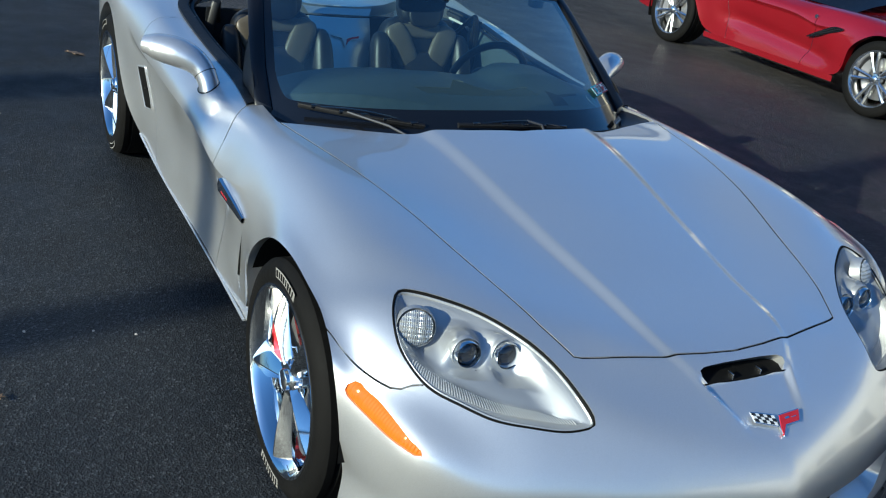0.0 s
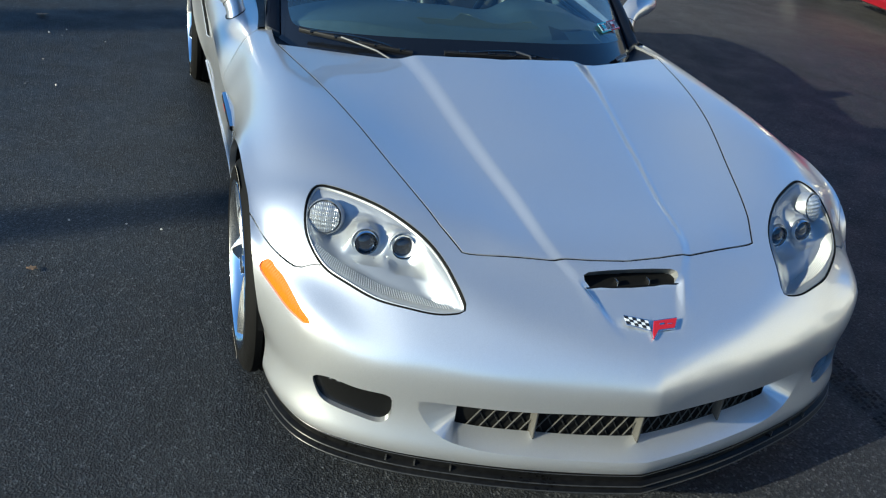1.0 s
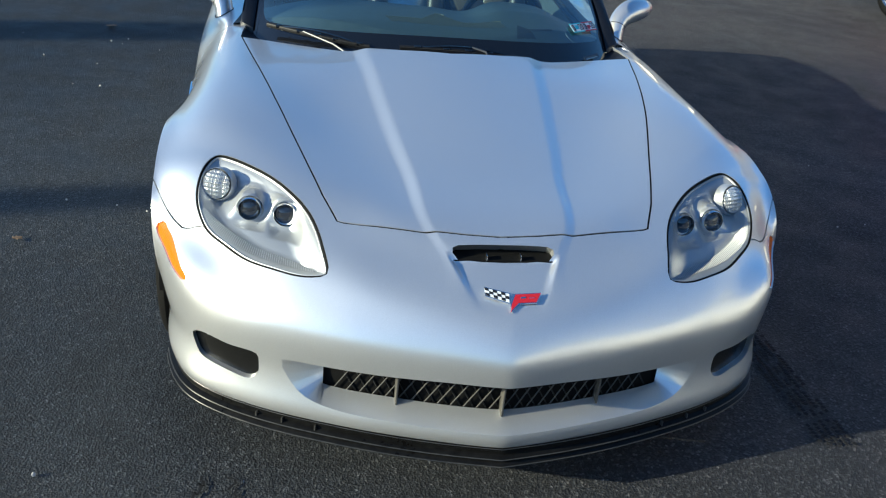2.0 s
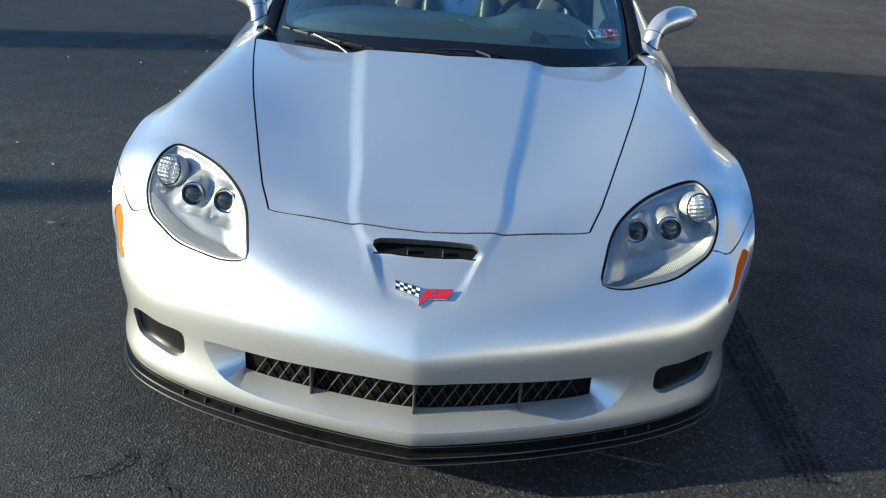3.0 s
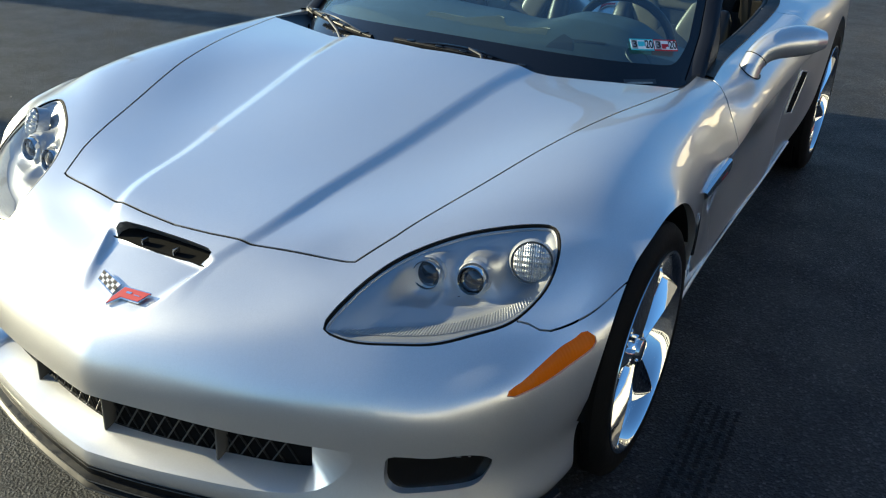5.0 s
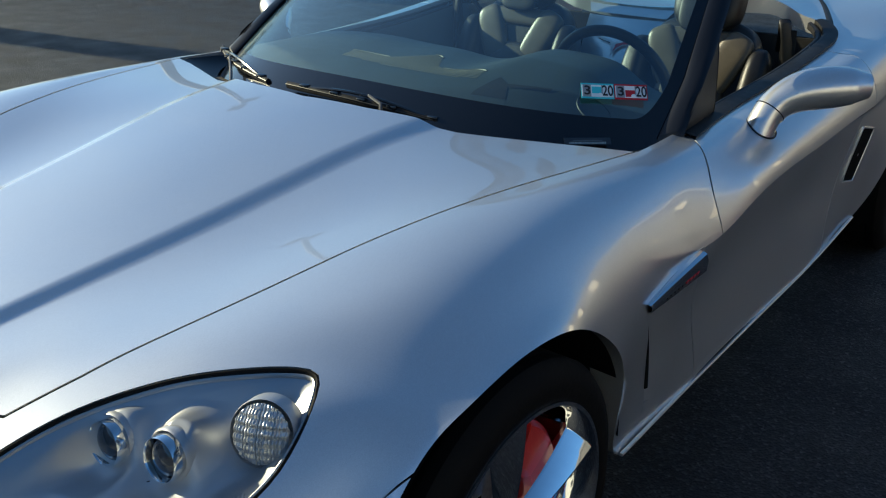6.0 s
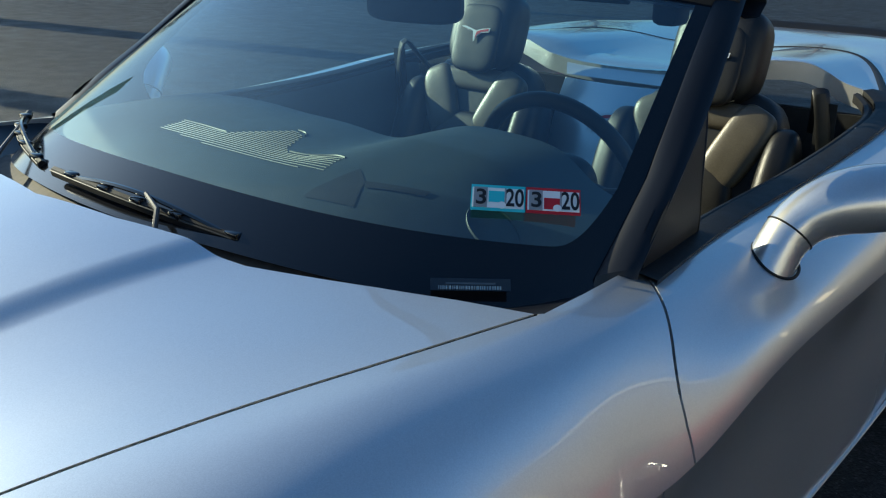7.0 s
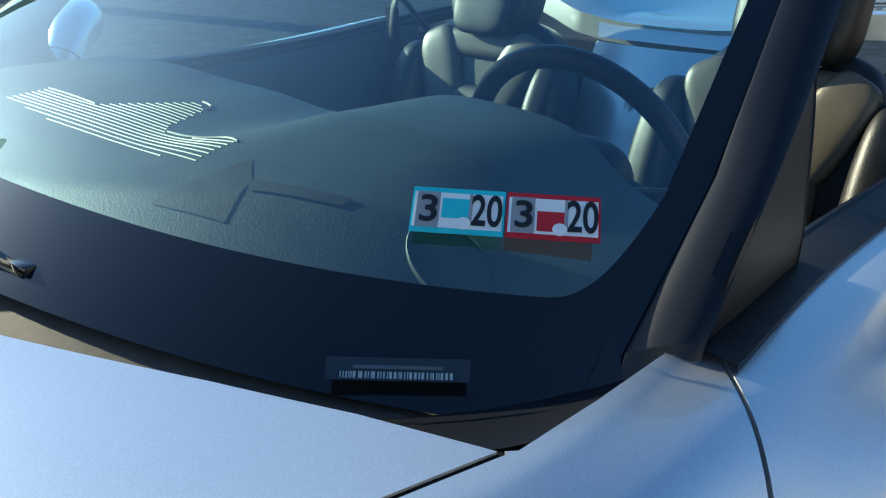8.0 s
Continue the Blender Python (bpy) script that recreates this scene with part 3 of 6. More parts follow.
def gilled(bm):
    """Behind the front wheel the flank steps in under the gill and runs out towards the door."""
    loop = np.array([(.450, .592), (.690, .622), (.735, .60), (.765, .50), (.77, .40), (.70, .30), (.56, .28), (.535, .36), (.497, .473), (.462, .565)])
    for by in (0, .006):
        knife(bm, inset(loop, by), SIDE, lambda m: m[:, 0] > .8)
    deep = within(np.array([(v.co.y, v.co.z) for v in bm.verts]), inset(loop, .003))
    for v, d in zip(bm.verts, deep):
        if d and v.co.x > .8:
            run = np.clip((.75 - v.co.y) / .25, 0, 1) * np.clip((v.co.z - .29) / .12, 0, 1)
            v.co.x -= .020 * run * run * (3 - 2 * run)


def full(half, mirror_x=True):
    h = np.array(half, float)
    return np.concatenate([h, h[::-1] * (-1, 1)])


def build_car_body(car, paint, open_front=True):
    bm = hull()
    near = [f for f in bm.faces if f.calc_center_median().x < .22 and -.85 < f.calc_center_median().y < -.585 and f.calc_center_median().z > .45]
    bmesh.ops.subdivide_edges(bm, edges=list({e for f in near for e in f.edges}), cuts=2, use_grid_fill=True)
    top = lambda m: (m[:, 2] > .42)  # noqa: E731
    flank = lambda m: m[:, 0] > .70  # noqa: E731
    nose = lambda m: m[:, 1] < -.3  # noqa: E731
    # gaps between the panels
    hood_line = np.array(HOOD_EDGE[1:] + HOOD_REAR[1:-1])
    hood_loop = np.concatenate([[(-.05, -.598)], [HOOD_EDGE[0]], hood_line, [HOOD_REAR[-1]], [(-.05, .48)]])
    edge_strip = strip(np.concatenate([[(-.02, -.598)], HOOD_EDGE]), .0055)
    front_wall = lambda m: (m[:, 2] > .55) & (m[:, 1] < .74)  # noqa: E731
    knife(bm, edge_strip, PLAN, front_wall)
    bmesh.ops.delete(bm, geom=inner_faces(bm, edge_strip, PLAN, front_wall), context="FACES")
    cock = np.concatenate([[(-.05, .48)], COCKPIT, [(-.05, 2.20)]])
    knife(bm, cock, PLAN, lambda m: m[:, 2] > .65)
    bmesh.ops.delete(bm, geom=inner_faces(bm, cock, PLAN, lambda m: m[:, 2] > .65), context="FACES")
    seam = strip(curve(FASCIA_SEAM, 14), .003)
    seam_ok = lambda m: (m[:, 2] > .5) & (m[:, 0] > .7)  # noqa: E731
    knife(bm, seam, PLAN, seam_ok)
    bmesh.ops.delete(bm, geom=inner_faces(bm, seam, PLAN, seam_ok), context="FACES")
    door_top = strip(curve(DOOR_TOP, 16), .0045)
    high = lambda m: (m[:, 2] > .66) & (m[:, 0] > .7)  # noqa: E731
    knife(bm, door_top, PLAN, high)
    bmesh.ops.delete(bm, geom=inner_faces(bm, door_top, PLAN, high), context="FACES")
    for line in (DOOR_FRONT, DOOR_REAR):
        gap = strip(curve(line, 18), .0045)
        knife(bm, gap, SIDE, flank)
        bmesh.ops.delete(bm, geom=inner_faces(bm, gap, SIDE, flank), context="FACES")
    gilled(bm)
    lamp_loop, marker_loop, fog_loop = ring_curve(LAMP, 64), ring_curve(MARKER, 36), ring_curve(FOG, 36)
    slot_loop = np.concatenate([[(-.05, -.624)], SLOT, [(-.05, -.658)]])
    grille_loop = np.concatenate([[(-.05, .362)], curve(GRILLE, 48), [(-.05, .226)]])
    cuts = ((lamp_loop, PLAN, lambda m: m[:, 2] > .5), (marker_loop, SIDE, lambda m: (m[:, 0] > .78) & (m[:, 2] > .45)),
            (slot_loop, PLAN, top), (grille_loop, FRONT, nose), (fog_loop, FRONT, nose))
    pieces = []
    for loop, ax, ok in cuts:
        knife(bm, loop, ax, ok)
        pieces.append(take_out(bm, inner_faces(bm, loop, ax, ok)))
    scooped(bm)
    # folded edges
    below = lambda d: (lambda p: Vector((p.x, p.y, p.z - d)))  # noqa: E731
    hood = take_out(bm, inner_faces(bm, hood_loop, PLAN, front_wall))
    flange(bm, rim_edges(bm, edge_strip, PLAN, lambda p: p.z > .55), (0, 0, -.03))
    flange(hood, rim_edges(hood, edge_strip, PLAN), (0, 0, -.022))
    flange(hood, rim_edges(hood, HOOD_REAR, PLAN, tol=.006), (0, .012, -.022))
    flange(bm, rim_edges(bm, cock, PLAN, lambda p: p.z > .65), (0, 0, -.05))
    flange(bm, rim_edges(bm, lamp_loop, PLAN, lambda p: p.z > .5), (0, .004, -.03))
    flange(bm, rim_edges(bm, marker_loop, SIDE, lambda p: p.x > .78), (-.02, .012, 0))
    flange(bm, rim_edges(bm, slot_loop, PLAN, lambda p: p.z > .5), (0, .03, -.03))
    flange(bm, rim_edges(bm, grille_loop, FRONT, lambda p: p.y < -.3), lambda p: Vector((min(p.x, .466), -.893 * .945 + .012 + .30 * min(abs(p.x), .466) ** 1.35, .250 + (p.z - .226) * .82)))
    flange(bm, rim_edges(bm, fog_loop, FRONT, lambda p: p.y < -.3), (-.012, .05, 0))
    flange(bm, rim_edges(bm, door_top, PLAN, lambda p: p.z > .66), (-.01, 0, -.02))
    for line in (DOOR_FRONT, DOOR_REAR):
        flange(bm, rim_edges(bm, strip(curve(line, 18), .0045), SIDE, lambda p: p.x > .7), (-.025, 0, 0))
    flange(bm, rim_edges(bm, seam, PLAN, lambda p: p.z > .5 and p.x > .7), (-.012, 0, -.012))
    # panels
    door_loop = np.concatenate([[(.95, .90), (.947, .79), (.895, .782), (.838, .744)], curve(DOOR_FRONT, 18), curve(DOOR_REAR, 18)[::-1]])
    door = take_out(bm, inner_faces(bm, door_loop, SIDE, flank))
    fascia_loop = np.array([(-.1, -1.2), (1.3, -1.2), (1.3, -.1), (.97, -.23), (.93, -.30), (.866, -.414), (.853, -.433), (.838, -.449), (.79, -.474), (.60, -.60), (.47, -.598), (.444, -.53), (.42, -.536), (.32, -.558), (.2, -.582), (0, -.60), (-.1, -.60)])
    bumper = take_out(bm, inner_faces(bm, fascia_loop, PLAN))
    part("body", mirrored(bm), paint, car)
    part("hood", mirrored(hood), paint, car, "domed silver bonnet")
    part("front_bumper", mirrored(bumper), paint, car, "pointed silver bumper cover")
    part("door", flipped(door), paint, car)
    part("door", door, paint, car)
    return pieces


# ---- parts of the silver car ----
def sides(name, bm, mat, car, label=""):
    """A part on both sides of the car."""
    other = part(name, flipped(bm), mat, car, label)
    return other, part(name, bm, mat, car, label)


def drop_on(tree, x, y, lift=0.0):
    hit = tree.ray_cast(Vector((x, y, 2.0)), Vector((0, 0, -1)))[0]
    return Vector((x, y, (hit.z if hit else 0.5) + lift))


def lamp_skin(tree):
    """A smooth height over the plan for the lamp's glass, taken from the hull round it."""
    at = []
    for x in np.linspace(.45, .83, 30):
        for y in np.linspace(-.69, -.25, 30):
            if within((x, y), inset(LAMP, -.012))[0]:
                at.append(drop_on(tree, x, y))
    at = np.array(at)
    terms = lambda x, y: np.stack([(x - .64) ** i * (y + .46) ** j for i in range(6) for j in range(6 - i)], -1)  # noqa: E731
    k = np.linalg.lstsq(terms(at[:, 0], at[:, 1]), at[:, 2], rcond=None)[0]
    return lambda x, y: float(terms(np.array(x), np.array(y)) @ k)


def build_headlamps(car, piece):
    piece.free()
    loop = ring_curve(LAMP, 120)
    tree = BVHTree.FromBMesh(hull())
    skin = lamp_skin(tree)
    centre = np.array((.648, -.455))
    ease = lambda s: (lambda t: t * t * (3 - 2 * t))(min(1.0, max(0.0, s)))  # noqa: E731
    eyes = ((.574, -.464, .629, .028), (.670, -.446, .636, .0275))

    def floor_of(x, y):
        """The silver bowl: deep in the middle, with a long fairing behind each projector."""
        d = np.hypot(loop[:, 0] - x, loop[:, 1] - y).min()
        top = skin(x, y)
        z = top - .008 - .044 * ease(d / .075)
        for px, py, pz, r in eyes:
            u, v = x - px, y - py
            wide = .041 - .10 * max(0, v) * .6
            hump = math.exp(-abs(u / wide) ** 3) * ease((v - .002) / .02) * (1 - ease((v - .03) / .12))
            z += hump * max(0, pz + .040 - z) * ease((d - .004) / .022)
            front = math.exp(-(u / .040) ** 4 - ((v + .046) / .056) ** 4)
            z -= max(0, z - (pz - .044)) * front * ease((d - .008) / .030)
        u, v = x - .764, y + .358
        z -= .014 * math.exp(-(u * u + v * v) / .040 ** 2)
        return min(z, top - .006)

    def rings(outer, steps, height):
        return [[(*(c := centre + (q - centre) * s), height(c[0], c[1], s)) for q in outer] for s in steps]

    skin_z = lambda down: (lambda x, y, s: skin(x, y) - down)  # noqa: E731
    lens = grid_mesh(rings(inset(loop, .0058), np.linspace(1, .01, 30), skin_z(.0035)), True)
    rows = []
    for by, down in ((-.002, .012), (0, .0025), (.002, .0006), (.0036, .0010), (.0050, .0028), (.0060, .0050), (.0066, .012)):
        ring = inset(loop, by)
        rows.append([(x, y, (drop_on(tree, x, y).z if by < .003 else skin(x, y)) - down) for x, y in ring])
    seal = grid_mesh(rows, True)
    bezel = grid_mesh([[(x, y, skin(x, y) - down) for x, y in inset(loop, by)] for by, down in ((.0062, .0052), (.0078, .0046), (.0095, .0060), (.0100, .010))], True)
    bowl = grid_mesh(rings(inset(loop, .0090), np.linspace(1, .01, 52), lambda x, y, s: floor_of(x, y)), True)
    for bm in (lens, seal, bezel, bowl):
        bmesh.ops.recalc_face_normals(bm, faces=bm.faces)
        if sum(f.normal.z for f in bm.faces) < 0:
            bmesh.ops.reverse_faces(bm, faces=bm.faces)
    shapes = [("lamp_seal", seal, RUBBER, "black rubber seal"), ("lamp_bezel", bezel, LAMP_SILVER, ""), ("lamp_lens", lens, LENS, "clear plastic lens")]
    # ribbed reflector along the lower edge, one slanted bar beside the other
    low = curve([(.800, -.425), (.780, -.468), (.735, -.520), (.667, -.574), (.60, -.613), (.545, -.640), (.500, -.660)], 61)
    d = np.gradient(low, axis=0)
    d /= np.linalg.norm(d, axis=1, keepdims=True)
    for i, (q, t) in enumerate(zip(low, d)):
        n = np.array([t[1], -t[0]])
        n = n if n @ (centre - q) > 0 else -n
        wide = .034 * min(1.0, .30 + i / 16, .40 + (60 - i) / 16)
        line = [q + n * (.002 + wide * s) - t * wide * .45 * s for s in np.linspace(0, 1, 5)]
        bm = bmesh.new()
        w = t * .0016
        grid_mesh([[(*(c - w), floor_of(*c) - .001), (*(c - w * .6), floor_of(*c) + .0018), (*(c + w * .6), floor_of(*c) + .0018), (*(c + w), floor_of(*c) - .001)] for c in line], bm=bm)
        bmesh.ops.recalc_face_normals(bm, faces=bm.faces)
        if sum(f.normal.z for f in bm.faces) < 0:
            bmesh.ops.reverse_faces(bm, faces=bm.faces)
        shapes.append(("reflector_rib", bm, LAMP_RIBS, ""))
    # projectors
    for x, y, z, r in eyes:
        aim = Vector((0.05, -1, .16)).normalized()
        m = Matrix.Translation((x, y, z)) @ aim.to_track_quat("Z", "Y").to_matrix().to_4x4()
        g = bmesh.new()
        bmesh.ops.create_uvsphere(g, u_segments=28, v_segments=14, radius=r * 1.05, matrix=m @ Matrix.Translation((0, 0, -.014)) @ Matrix.Diagonal((1, 1, .62, 1)))
        c = grid_mesh([[m @ Vector((rr * math.cos(a), rr * math.sin(a), zz)) for a in np.linspace(0, 2 * math.pi, 36, endpoint=False)] for rr, zz in ((r * 1.02, -.02), (r * 1.03, .002), (r * 1.09, .005), (r * 1.14, .002), (r * 1.16, -.012), (r * 1.16, -.05))], True)
        h = grid_mesh([[m @ Vector((rr * math.cos(a), rr * math.sin(a), zz)) for a in np.linspace(0, 2 * math.pi, 36, endpoint=False)] for rr, zz in ((r * 1.16, -.016), (r * 1.30, -.010), (r * 1.40, -.014), (r * 1.44, -.05))], True)
        shapes += [("projector_lens", g, PROJECTOR, "dark round projector lens"), ("projector_ring", c, CHROME, "chrome ring"), ("projector_collar", h, LAMP_SILVER, "")]
    # turn lamp: a ribbed clear dome in a shallow silver dish
    aim = Vector((.35, -.86, .38)).normalized()
    m = Matrix.Translation((.764, -.358, .668)) @ aim.to_track_quat("Z", "Y").to_matrix().to_4x4()
    rows = []
    for a in np.linspace(-.97, .97, 53):
        w = math.sqrt(max(0, 1 - a * a))
        rows.append([m @ Vector((.040 * a, .040 * b * w, .014 * (1 - a * a - (b * w) ** 2) + .0030 * abs(math.sin(a * 26)) + .0012 * math.sin(b * w * 22))) for b in np.linspace(-1, 1, 41)])
    turn_lens = grid_mesh(rows)
    turn_dish = grid_mesh([[m @ Vector((rr * math.cos(a), rr * math.sin(a), zz)) for a in np.linspace(0, 2 * math.pi, 40, endpoint=False)] for rr, zz in ((.012, -.03), (.034, -.018), (.043, -.004), (.0445, .0), (.046, -.004), (.049, -.03))], True)
    shapes += [("turn_lens", turn_lens, RIB_GLASS, "ribbed clear turn lamp"), ("turn_dish", turn_dish, LAMP_SILVER, "")]
    for k in (-1, 1):
        turn = flipped if k < 0 else (lambda b: b.copy())
        body = part("headlamp", turn(bowl), LAMP_SILVER, car, "clear headlamp with twin projectors and silver bowl")
        for name, bm, mat, label in shapes:
            ob = part(name, turn(bm), mat, body, label)
            if name == "lamp_lens":
                ob.visible_shadow = False
    for _, bm, _, _ in shapes:
        bm.free()
    bowl.free()


def build_nose(car, marker, slot, fog):
    for f in list(marker.faces):
        f.normal_update()
    bmesh.ops.recalc_face_normals(marker, faces=marker.faces)
    for v in marker.verts:
        v.co += Vector((-.004, .002, 0))
    sides("side_marker", marker, AMBER, car, "long amber side marker lamp")
    slot.free()
    tree = BVHTree.FromBMesh(hull())
    line = curve([(x, y) for x, y in HOOD_EDGE[:6]], 30), curve([(x, y) for x, y in HOOD_EDGE[5:8]], 12), curve([(x, y) for x, y in HOOD_EDGE[7:]], 40)
    line = np.concatenate(line)
    line = line[np.r_[True, np.hypot(*np.diff(line, axis=0).T) > 1e-4]]
    d = np.gradient(line, axis=0)
    d /= np.linalg.norm(d, axis=1, keepdims=True)
    # black strip put just under the surface to shade the bonnet gap
    rows = []
    for q, t in zip(line, d):
        n = np.array([-t[1], t[0]])
        rows.append([drop_on(tree, *(q + n * w), -.002) for w in (-.004, 0, .004)])
    bm = mirrored(grid_mesh(rows))
    part("hood_gap_shade", bm, BLACK_MATT, car, "black strip that shades the bonnet gap")
    bm = bmesh.new()
    box(bm, (.34, .09, .05), Matrix.Translation((0, -.61, .578)))
    part("nose_vent", bm, BLACK_MATT, car, "black air slot")
    for x in (-.046, .046):
        bm = box(bmesh.new(), (.003, .02, .022), Matrix.Translation((x, -.645, .606)), .001)
        part("vent_rib", bm, ALLOY, car)
    for v in fog.verts:
        v.co += Vector((-.004, .018, 0))
    cover = fog.copy()
    sides("fog_lamp_cover", cover, SMOKED, car, "smoked fog lamp cover")
    for v in fog.verts:
        v.co += Vector((-.008, .03, 0))
    sides("fog_lamp_well", fog, BLACK_PLASTIC, car)
    at_front = lambda x, z: tree.ray_cast(Vector((x, -2, z)), Vector((0, 1, 0)))[0]  # noqa: E731
    for i in range(7):
        x, z = .668 + i * .018, .342 - .0004 * i
        q = at_front(x, z)
        if q:
            sides("lens_mark", box(bmesh.new(), (.010 if i % 3 else .005, .001, .0022), Matrix.Translation(q + Vector((-.004, .016, 0))) @ Matrix.Rotation(radians(35), 4, "Z")), PRINT_GREY, car)
    q = at_front(.715, .305)
    # short chrome bar put in for the highlight inside the lamp
    sides("fog_glint", tube([q + Vector((-.012, .030, -.012)), q + Vector((0, .030, .0)), q + Vector((.008, .030, .012))], .0022, 6), CHROME, car)
    # grille insert
    bm = bmesh.new()
    xs = np.linspace(-.475, .475, 41)
    front = lambda x: -.893 * .945 + .010 + .30 * abs(x) ** 1.35  # noqa: E731
    grid_mesh([[(x, front(x) + .012, z) for x in xs] for z in (.245, .362)], bm=bm)
    insert = part("grille", bm, BLACK_MATT, car, "black lower grille with diagonal silver mesh")
    for k in range(-26, 27):
        for slope in (1,):
            x0 = k * .034
            bm = bmesh.new()
            a, b = (x0 - .030, .250), (x0 + .030, .352)
            if max(abs(a[0]), abs(b[0])) > .455:
                bm.free()
                continue
            steps = [(a[0] + (b[0] - a[0]) * s, a[1] + (b[1] - a[1]) * s) for s in np.linspace(0, 1, 5)]
            tube([(x, front(x) + .004, z) for x, z in steps], .0020, 6, bm)
            part("grille_bar", bm, GRILLE_BAR, insert)
            bm = bmesh.new()
            tube([(2 * x0 - x, front(2 * x0 - x) + .009, z) for x, z in steps], .0022, 6, bm)
            part("grille_bar", bm, MESH_DARK, insert)
    for x in (-.275, 0, .275):
        bm = box(bmesh.new(), (.006, .05, .110), Matrix.Translation((x, front(x) + .004, .298)), .002)
        part("grille_post", bm, GRILLE_BAR, insert)
    # splitter under the bumper, from wheel arch to wheel arch
    foot = np.array([r[0] for r in apron(BODY_LINES)])
    line = curve(foot[:-1, :2], 60)
    d = np.gradient(line, axis=0)
    out = np.c_[d[:, 1], -d[:, 0]] / np.linalg.norm(d, axis=1, keepdims=True)
    out[0] = (0, -1)
    prof = [(-.03, .186), (.004, .184), (.0045, .174), (.001, .171), (.001, .160), (.013, .155), (.014, .150), (.009, .147), (.009, .142), (.018, .136), (.018, .130), (-.04, .128)]
    rows = [[(p[0] + o[0] * w, p[1] + o[1] * w, z + .012 * min(1, abs(p[0]) / .9) ** 3) for w, z in prof] for p, o in zip(line, out)]
    part("splitter", mirrored(grid_mesh(rows, flip=True)), BLACK_GLOSS_WORN, car, "scuffed black chin splitter", sharp=25)
    for w, z, r in ((.0045, .180, .0012), (.0142, .1525, .0016), (.0184, .1335, .0018)):
        edge = [Vector((p[0] + o[0] * w, p[1] + o[1] * w, z + .012 * min(1, abs(p[0]) / .9) ** 3)) for p, o in zip(line, out)]
        part("splitter_edge", mirrored(tube(edge, r, 6, cap=False)), SCUFF, car)
    for at in (27, 32, 36):
        p, o = Vector((*line[at], .166)), Vector((*out[at], 0))
        m = Matrix.Translation(p + o * .004) @ o.to_track_quat("Y", "Z").to_matrix().to_4x4()
        sides("splitter_fin", box(bmesh.new(), (.004, .012, .016), m), SCUFF, car)


def build_emblem(car):
    """Crossed flags as plain shapes: a chequered one and a red one on a silver backing."""
    tree = BVHTree.FromBMesh(hull())
    p = drop_on(tree, .003, -.775)
    rise = drop_on(tree, .003, -.750) - drop_on(tree, .003, -.800)
    n = Vector((0, -rise.z, rise.y)).normalized()
    m = Matrix.Translation(p + n * .001) @ Matrix.Rotation(math.atan2(rise.z, rise.y), 4, "X")
    left = [(-.070, .034), (-.006, .016), (-.008, -.009), (-.067, .012)]
    right = [(-.006, -.034), (-.003, -.016), (.010, .014), (.078, .019), (.063, -.007), (.016, -.010)]
    grow = lambda pts, by: [tuple(q) for q in inset(pts, -by)]  # noqa: E731
    hold = part("badge", flat_shape(grow(left, .0028), .004, m), CHROME, car, "crossed-flag badge, one chequered, one red")
    part("badge_frame", flat_shape(grow(right, .0028), .004, m), CHROME, hold)
    part("chequer_field", flat_shape(left, .005, m), WHITE, hold)
    part("red_flag", flat_shape(right, .005, m), PRINT_RED, hold, "red flag")
    at = lambda u, v: tuple((1 - v) * ((1 - u) * np.array(left[0]) + u * np.array(left[1])) + v * ((1 - u) * np.array(left[3]) + u * np.array(left[2])))  # noqa: E731
    for i in range(6):
        for j in range(3):
            if (i + j) % 2 == 0:
                u0, u1, v0, v1 = i / 6, (i + 1) / 6, j / 3, (j + 1) / 3
                part("chequer", flat_shape([at(u0, v0), at(u1, v0), at(u1, v1), at(u0, v1)], .0056, m), INK, hold)
    part("flag_mark", flat_shape([(.022, .002), (.036, .003), (.037, .008), (.023, .007)], .0058, m), CHROME, hold)
    part("flag_mark", flat_shape([(.044, .003), (.060, .004), (.060, .006), (.044, .005)], .0058, m), CHROME, hold)


def flat_shape(outline, thick, m=Matrix()):
    """A plate from an outline in its own plane."""
    bm = bmesh.new()
    low = [bm.verts.new(m @ Vector((x, y, 0))) for x, y in outline]
    top = [bm.verts.new(m @ Vector((x, y, thick))) for x, y in outline]
    bm.faces.new(top), bm.faces.new(low[::-1])
    for i in range(len(low)):
        j = (i + 1) % len(low)
        bm.faces.new((low[i], low[j], top[j], top[i]))
    bmesh.ops.recalc_face_normals(bm, faces=bm.faces)
    bmesh.ops.triangulate(bm, faces=[f for f in bm.faces if len(f.verts) > 4])
    return bm


